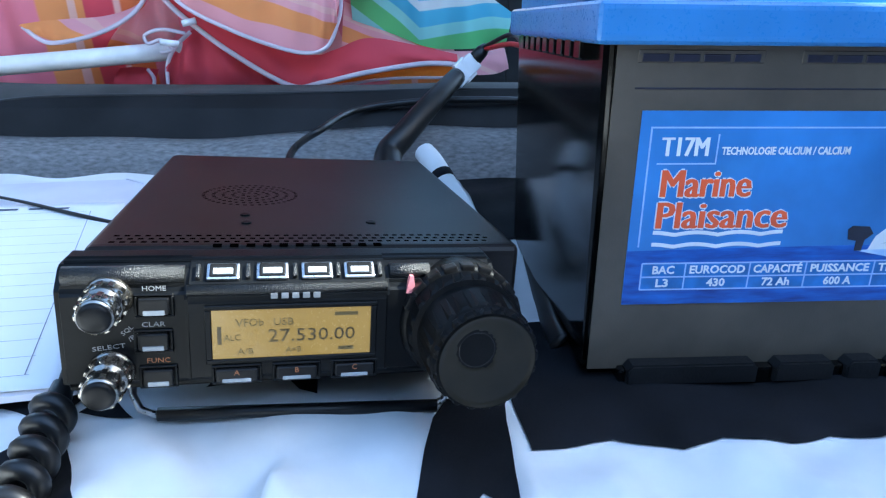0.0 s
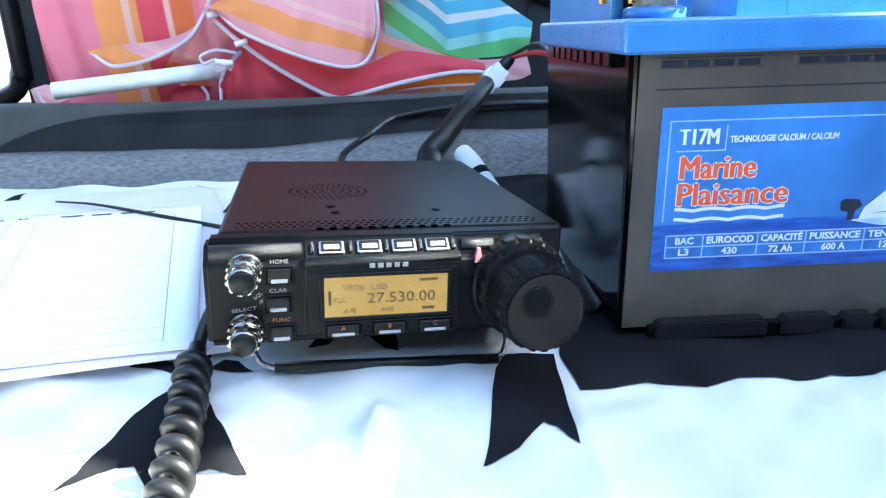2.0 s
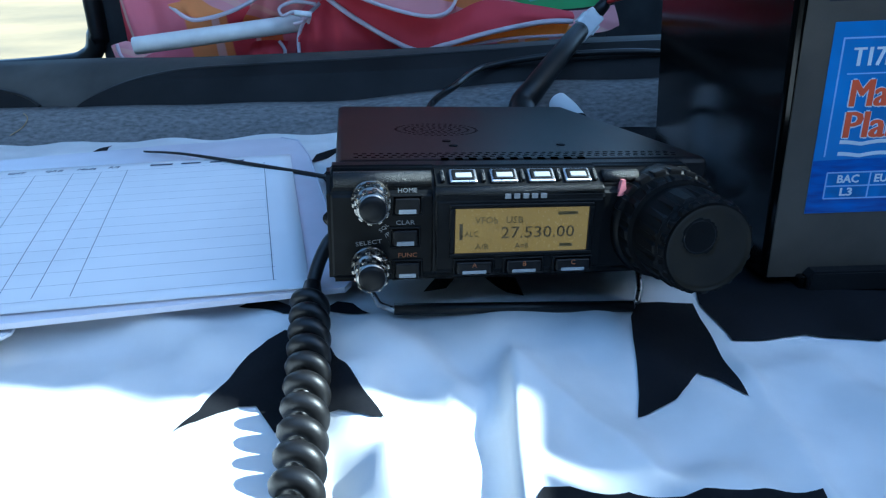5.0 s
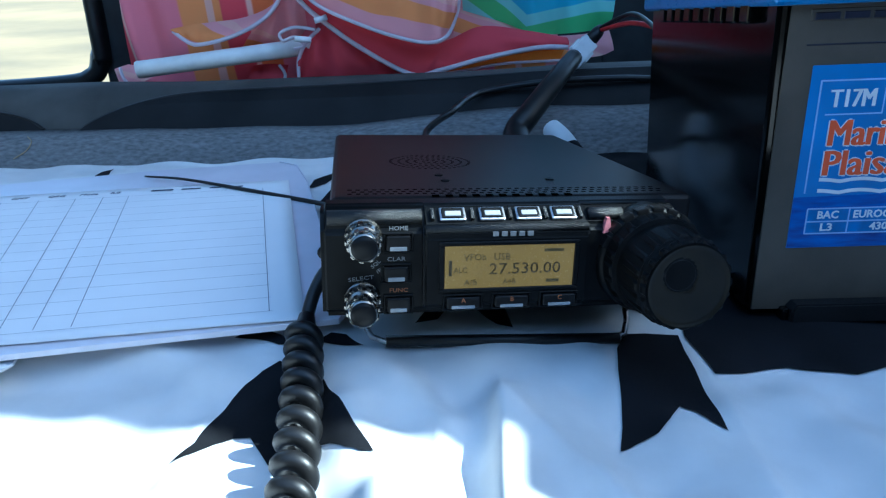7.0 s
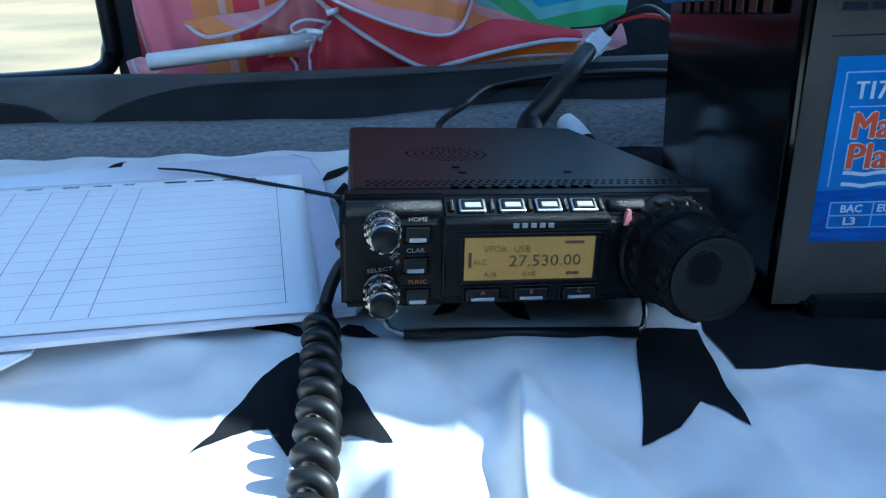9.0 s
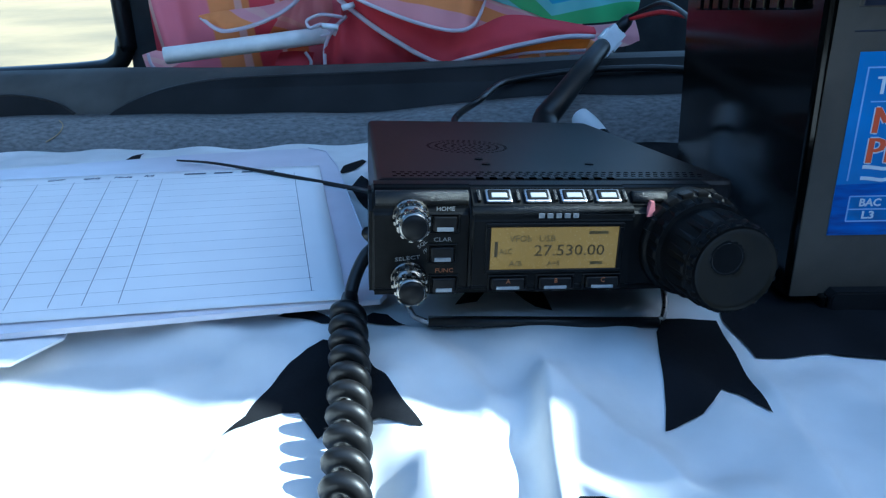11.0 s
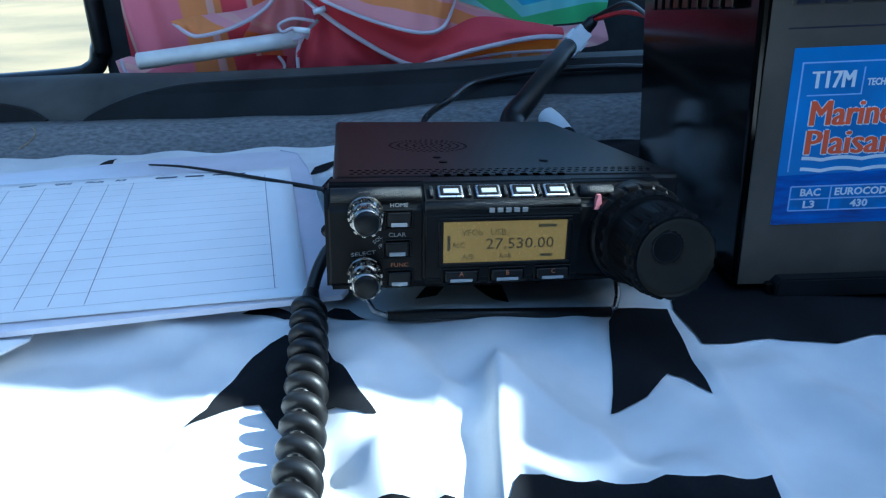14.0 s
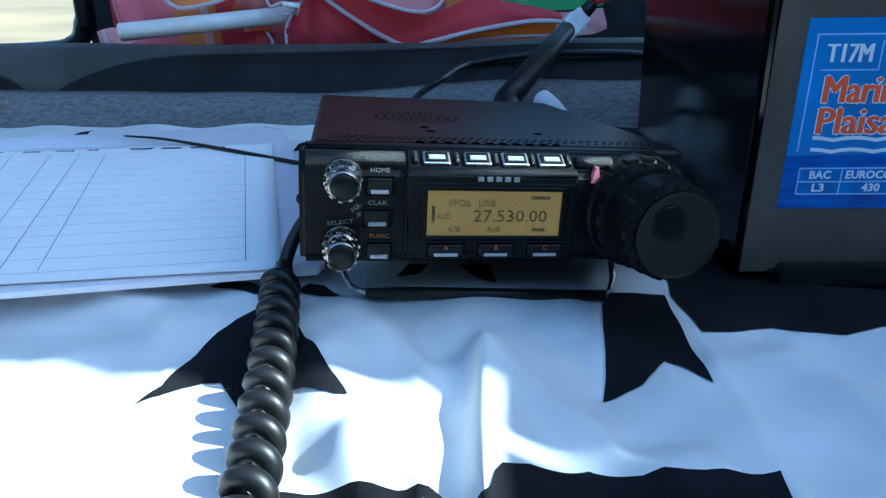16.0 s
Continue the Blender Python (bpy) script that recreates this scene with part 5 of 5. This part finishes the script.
def parasol():
    ob = thing("parasol", "folded beach parasol in pink, orange and blue-green stripes", "parasol", at=(-20, 56, 7))
    # broad folds at the back
    low = v3([(-43.2, 6.3), (-37.9, 6.1), (-32.3, 5.9), (-22.7, 6.0), (-12.8, 6.4), (-1.3, 6.7), (8.4, 8.2)], 62)
    high = v3([(-41.9, 31.9), (-36.5, 32.5), (-29.3, 32.5), (-20.2, 32.5), (-10.9, 31.4), (-1.4, 29.6), (2.4, 25.9)], 66)
    sheet_between("panel", low, high, STRIPES_WARM, ob, "pink and orange striped canopy cloth", 18, 2.0, 1.0)
    # blue-green quarter
    low = v3([(-3.5, 14.5), (0.5, 13.2), (4.2, 11.9), (8.1, 11.7), (12.5, 12.1)], [57, 57, 57.5, 58, 58.5])
    high = v3([(-4.0, 23.5), (1.0, 23.1), (4.7, 21.3), (9.1, 18.2), (13.4, 15.4)], [60, 60, 60, 60, 60])
    sheet_between("panel", low, high, STRIPES_COOL, ob, "blue and green striped canopy cloth", 12, 1.2, 0.6)
    low = v3([(-4.9, 8.1), (0.2, 8.7), (4.1, 9.1), (10.6, 9.2), (12.7, 9.8)], 56.5)
    high = v3([(-4.3, 16.3), (-0.7, 14.4), (3.6, 11.9), (8.0, 11.5), (12.3, 11.9)], 57.5)
    sheet_between("panel", low, high, STRIPES_TONGUE, ob, "pale rose canopy cloth", 8, 0.6, 0.3)
    # crimson hem
    lowp = [(-19.6, 16.4), (-17.7, 14.5), (-13.8, 11.5), (-8.8, 8.7), (-5.8, 9.0), (-1.8, 9.9), (3.3, 10.7), (6.5, 10.7)]
    highp = [(-19.7, 17.0), (-16.1, 16.5), (-11.6, 14.2), (-7.1, 11.5), (-4.9, 11.8), (-1.7, 12.9), (2.8, 12.3), (6.7, 11.5)]
    hem = sheet_between("panel", v3(lowp, 49), v3(highp, 50.5), STRIPES_HEM, ob, "crimson canopy cloth", 8, 0.9, 0.3)
    piped(hem, v3(lowp, 48.7), 0.42)
    lowo = [(-9.0, 8.2), (-4.3, 8.7), (0.4, 9.3), (5.9, 9.4)]
    o2 = sheet_between("panel", v3(lowo, 50), v3([(-8.9, 8.7), (-4.2, 9.4), (0.4, 10.3), (6.4, 10.7)], 49.6), STRIPE_ORANGE, ob, "orange canopy cloth", 4, 0.2, 0.1)
    piped(o2, v3(lowo, 49.8), 0.25)
    # big rounded fold
    lowt = [(-19.3, 17.2), (-17.0, 15.3), (-13.6, 13.7), (-10.1, 12.4), (-7.0, 11.7), (-5.1, 12.2), (-4.1, 14.2)]
    hight = [(-20.1, 17.5), (-15.7, 19.6), (-10.8, 20.7), (-8.2, 20.9), (-5.5, 20.3), (-4.3, 18.6), (-3.9, 16.0)]
    tongue = sheet_between("panel", v3(lowt, [48.5, 47.5, 46.8, 46.5, 46.5, 46.8, 47.5]), v3(hight, [49, 50, 50.5, 50.5, 50, 49, 48]), STRIPES_TONGUE, ob, "rose and orange rolled fold of canopy cloth", 14, 1.8, 0.35)
    piped(tongue, v3(lowt, [48.3, 47.3, 46.5, 46.2, 46.2, 46.5, 47.2]) + v3([(-3.8, 16.0), (-4.1, 18.5), (-5.3, 20.2), (-7.9, 20.7), (-11.4, 21.1)], [47.7, 48.6, 49.5, 50, 50.3]), 0.3)
    inner = sheet_between("panel", v3([(-22.1, 17.1), (-17.0, 18.2), (-11.8, 19.2), (-3.9, 17.9), (-1.6, 17.9)], 53), v3([(-21.7, 25.9), (-16.5, 25.8), (-11.5, 25.8), (-3.5, 24.7), (1.1, 23.6)], 55), STRIPES_WARM, ob, "striped canopy cloth", 8, 0.8, 0.6)
    # open curl at the side, with its rolled lip
    sheet_between("panel", v3([(-38.8, 7.0), (-36, 6.8), (-31, 7.0), (-25, 7.4), (-19.5, 8.0)], 56), v3([(-40.3, 25), (-36.5, 27), (-30, 27), (-24, 26.5), (-19, 25)], 57.5), STRIPES_SIDE, ob, "pink, orange and red striped canopy cloth", 16, 1.2, 0.7)
    rim = [(-32.5, 13.6), (-31.1, 12.5), (-29.8, 12.25), (-26.8, 12.8), (-24.0, 13.9), (-22.1, 15.3), (-20.7, 17.5), (-20.3, 18.8), (-20.7, 20.0), (-21.8, 21.2), (-24.5, 22.6)]
    lip = sheet_between("panel", v3(rim[:7], 50.5), v3([(-32.7, 13.85), (-31.2, 14.1), (-29.4, 14.3), (-26.2, 14.6), (-23.4, 15.4), (-21.6, 16.6), (-20.5, 17.7)], [50.8, 51.2, 52, 52.6, 52.4, 51.8, 51]), STRIPES_TONGUE, ob, "rose rolled lip of canopy cloth", 8, 0.5, 0.2)
    piped(lip, v3(rim, [50.3, 50.2, 50.1, 50, 50, 50.2, 50.6, 51.2, 52, 53, 54.5]), 0.34)
    sheet_between("panel", v3([(-27.5, 10.6), (-24.5, 11.2), (-21.5, 12.0), (-19.8, 13.4)], 54), v3([(-24.5, 13.9), (-22.3, 15.4), (-20.8, 17.2), (-19.4, 17.4)], 52), STRIPES_TONGUE, ob, "rose and orange fold of canopy cloth", 8, 0.5, 0.3)
    # bunched cloth beneath, with its tie
    bag = sheet_between("panel", v3([(-20.9, 8.5), (-19.2, 8.3), (-16.4, 8.3), (-12.4, 8.3), (-9.6, 8.3)], 51), v3([(-19.5, 11.9), (-18.2, 13.3), (-16.2, 13.8), (-13.1, 12.3), (-9.5, 9.0)], 51.5), STRIPES_HEM, ob, "crimson bunched canopy cloth", 8, 1.0, 0.5)
    piped(bag, v3([(-20.3, 8.6), (-20.1, 10.4), (-19.2, 12.0), (-17.7, 13.3)], 50), 0.32)
    piped(ob, v3([(-17.9, 13.2), (-19.9, 13.5), (-21.4, 13.0), (-21.2, 12.3), (-20.0, 12.6), (-19.2, 11.8), (-20.2, 11.5)], 49), 0.28)
    sheet_between("panel", v3([(-26.5, 7.9), (-24.4, 7.9), (-22.2, 8.0)], 52.5), v3([(-25.6, 9.9), (-24.0, 10.0), (-22.0, 9.8)], 53), STRIPES_HEM, ob, "crimson corner of canopy cloth", 4, 0.4, 0.2)
    piped(ob, v3([(-22.4, 8.0), (-22.2, 9.0), (-22.7, 9.9)], 52), 0.3)
    # lifted corner beside the tube end
    cor = sheet_between("panel", v3([(-40.1, 10.1), (-39.8, 8.7), (-39.1, 8.0)], 52), v3([(-39.0, 10.5), (-37.1, 10.1), (-35.2, 9.6)], 53), STRIPES_TONGUE, ob, "pink corner of canopy cloth", 4, 0.3, 0.1)
    piped(cor, v3([(-39.2, 10.3), (-39.0, 9.1), (-38.0, 8.0)], 51.5), 0.3)
    # tube
    (ax, az), (bx, bz) = [(-36.2, 10.1), (-20.7, 11.5)]
    a, b = Vector((ax, 49.0, az)), Vector((bx, 51.5, bz))
    d = (b - a).normalized()
    side = d.cross(Vector((0, 0, 1))).normalized()
    m = frame_of(side, d.cross(side), d, a)
    L = (b - a).length + 6
    pole = part("pole", on(m, lathe([(0.72, 0.4), (0.74, 0.02), (0.8, 0), (0.84, 0.05), (0.84, L)], 28)), PVC, ob, "white plastic tube", True)
    part("bore", on(m, lathe([(0.73, 0.06), (0.73, 0.12)], 24)), LABEL_GREY, pole)
    # rib tips
    for p, q in zip([(-19.9, 16.7), (-17.6, 14.0), (-19.7, 12.5)], [(-19.0, 16.8), (-16.5, 14.3), (-18.2, 12.3)]):
        part("rib_tip", tube([(p[0], 47.6, p[1]), ((p[0] + q[0]) / 2, 47.8, (p[1] + q[1]) / 2), (q[0], 48, q[1])], 0.28, 10), NYLON_WHITE, ob, "white rib end cap", True)


parasol()


def strap():
    a = [(9.20, 25.21), (8.87, 20.52), (8.35, 15.09), (8.28, 12.47)]
    line = [(x, y, cloth_z(x, y) + 0.35) for x, y in a]
    tagged(part("carry_strap", tube(smooth_line(line, 8), 0.5, 10, flat=0.35), RUBBER, smooth=True), "black carrying strap lying beside the battery", "strap")


strap()

st = [(-43.0, 3.7), (-42.0, 4.3), (-41.6, 5.0), (-42.1, 5.4)]
tagged(part("straw", tube(smooth_line([(x, 38.0 + 0.4 * i - 0.3, z) for i, (x, z) in enumerate(st)], 8), 0.045, 6), STRAW, smooth=True), "curled dry straw caught on the grey carpet", "straw")
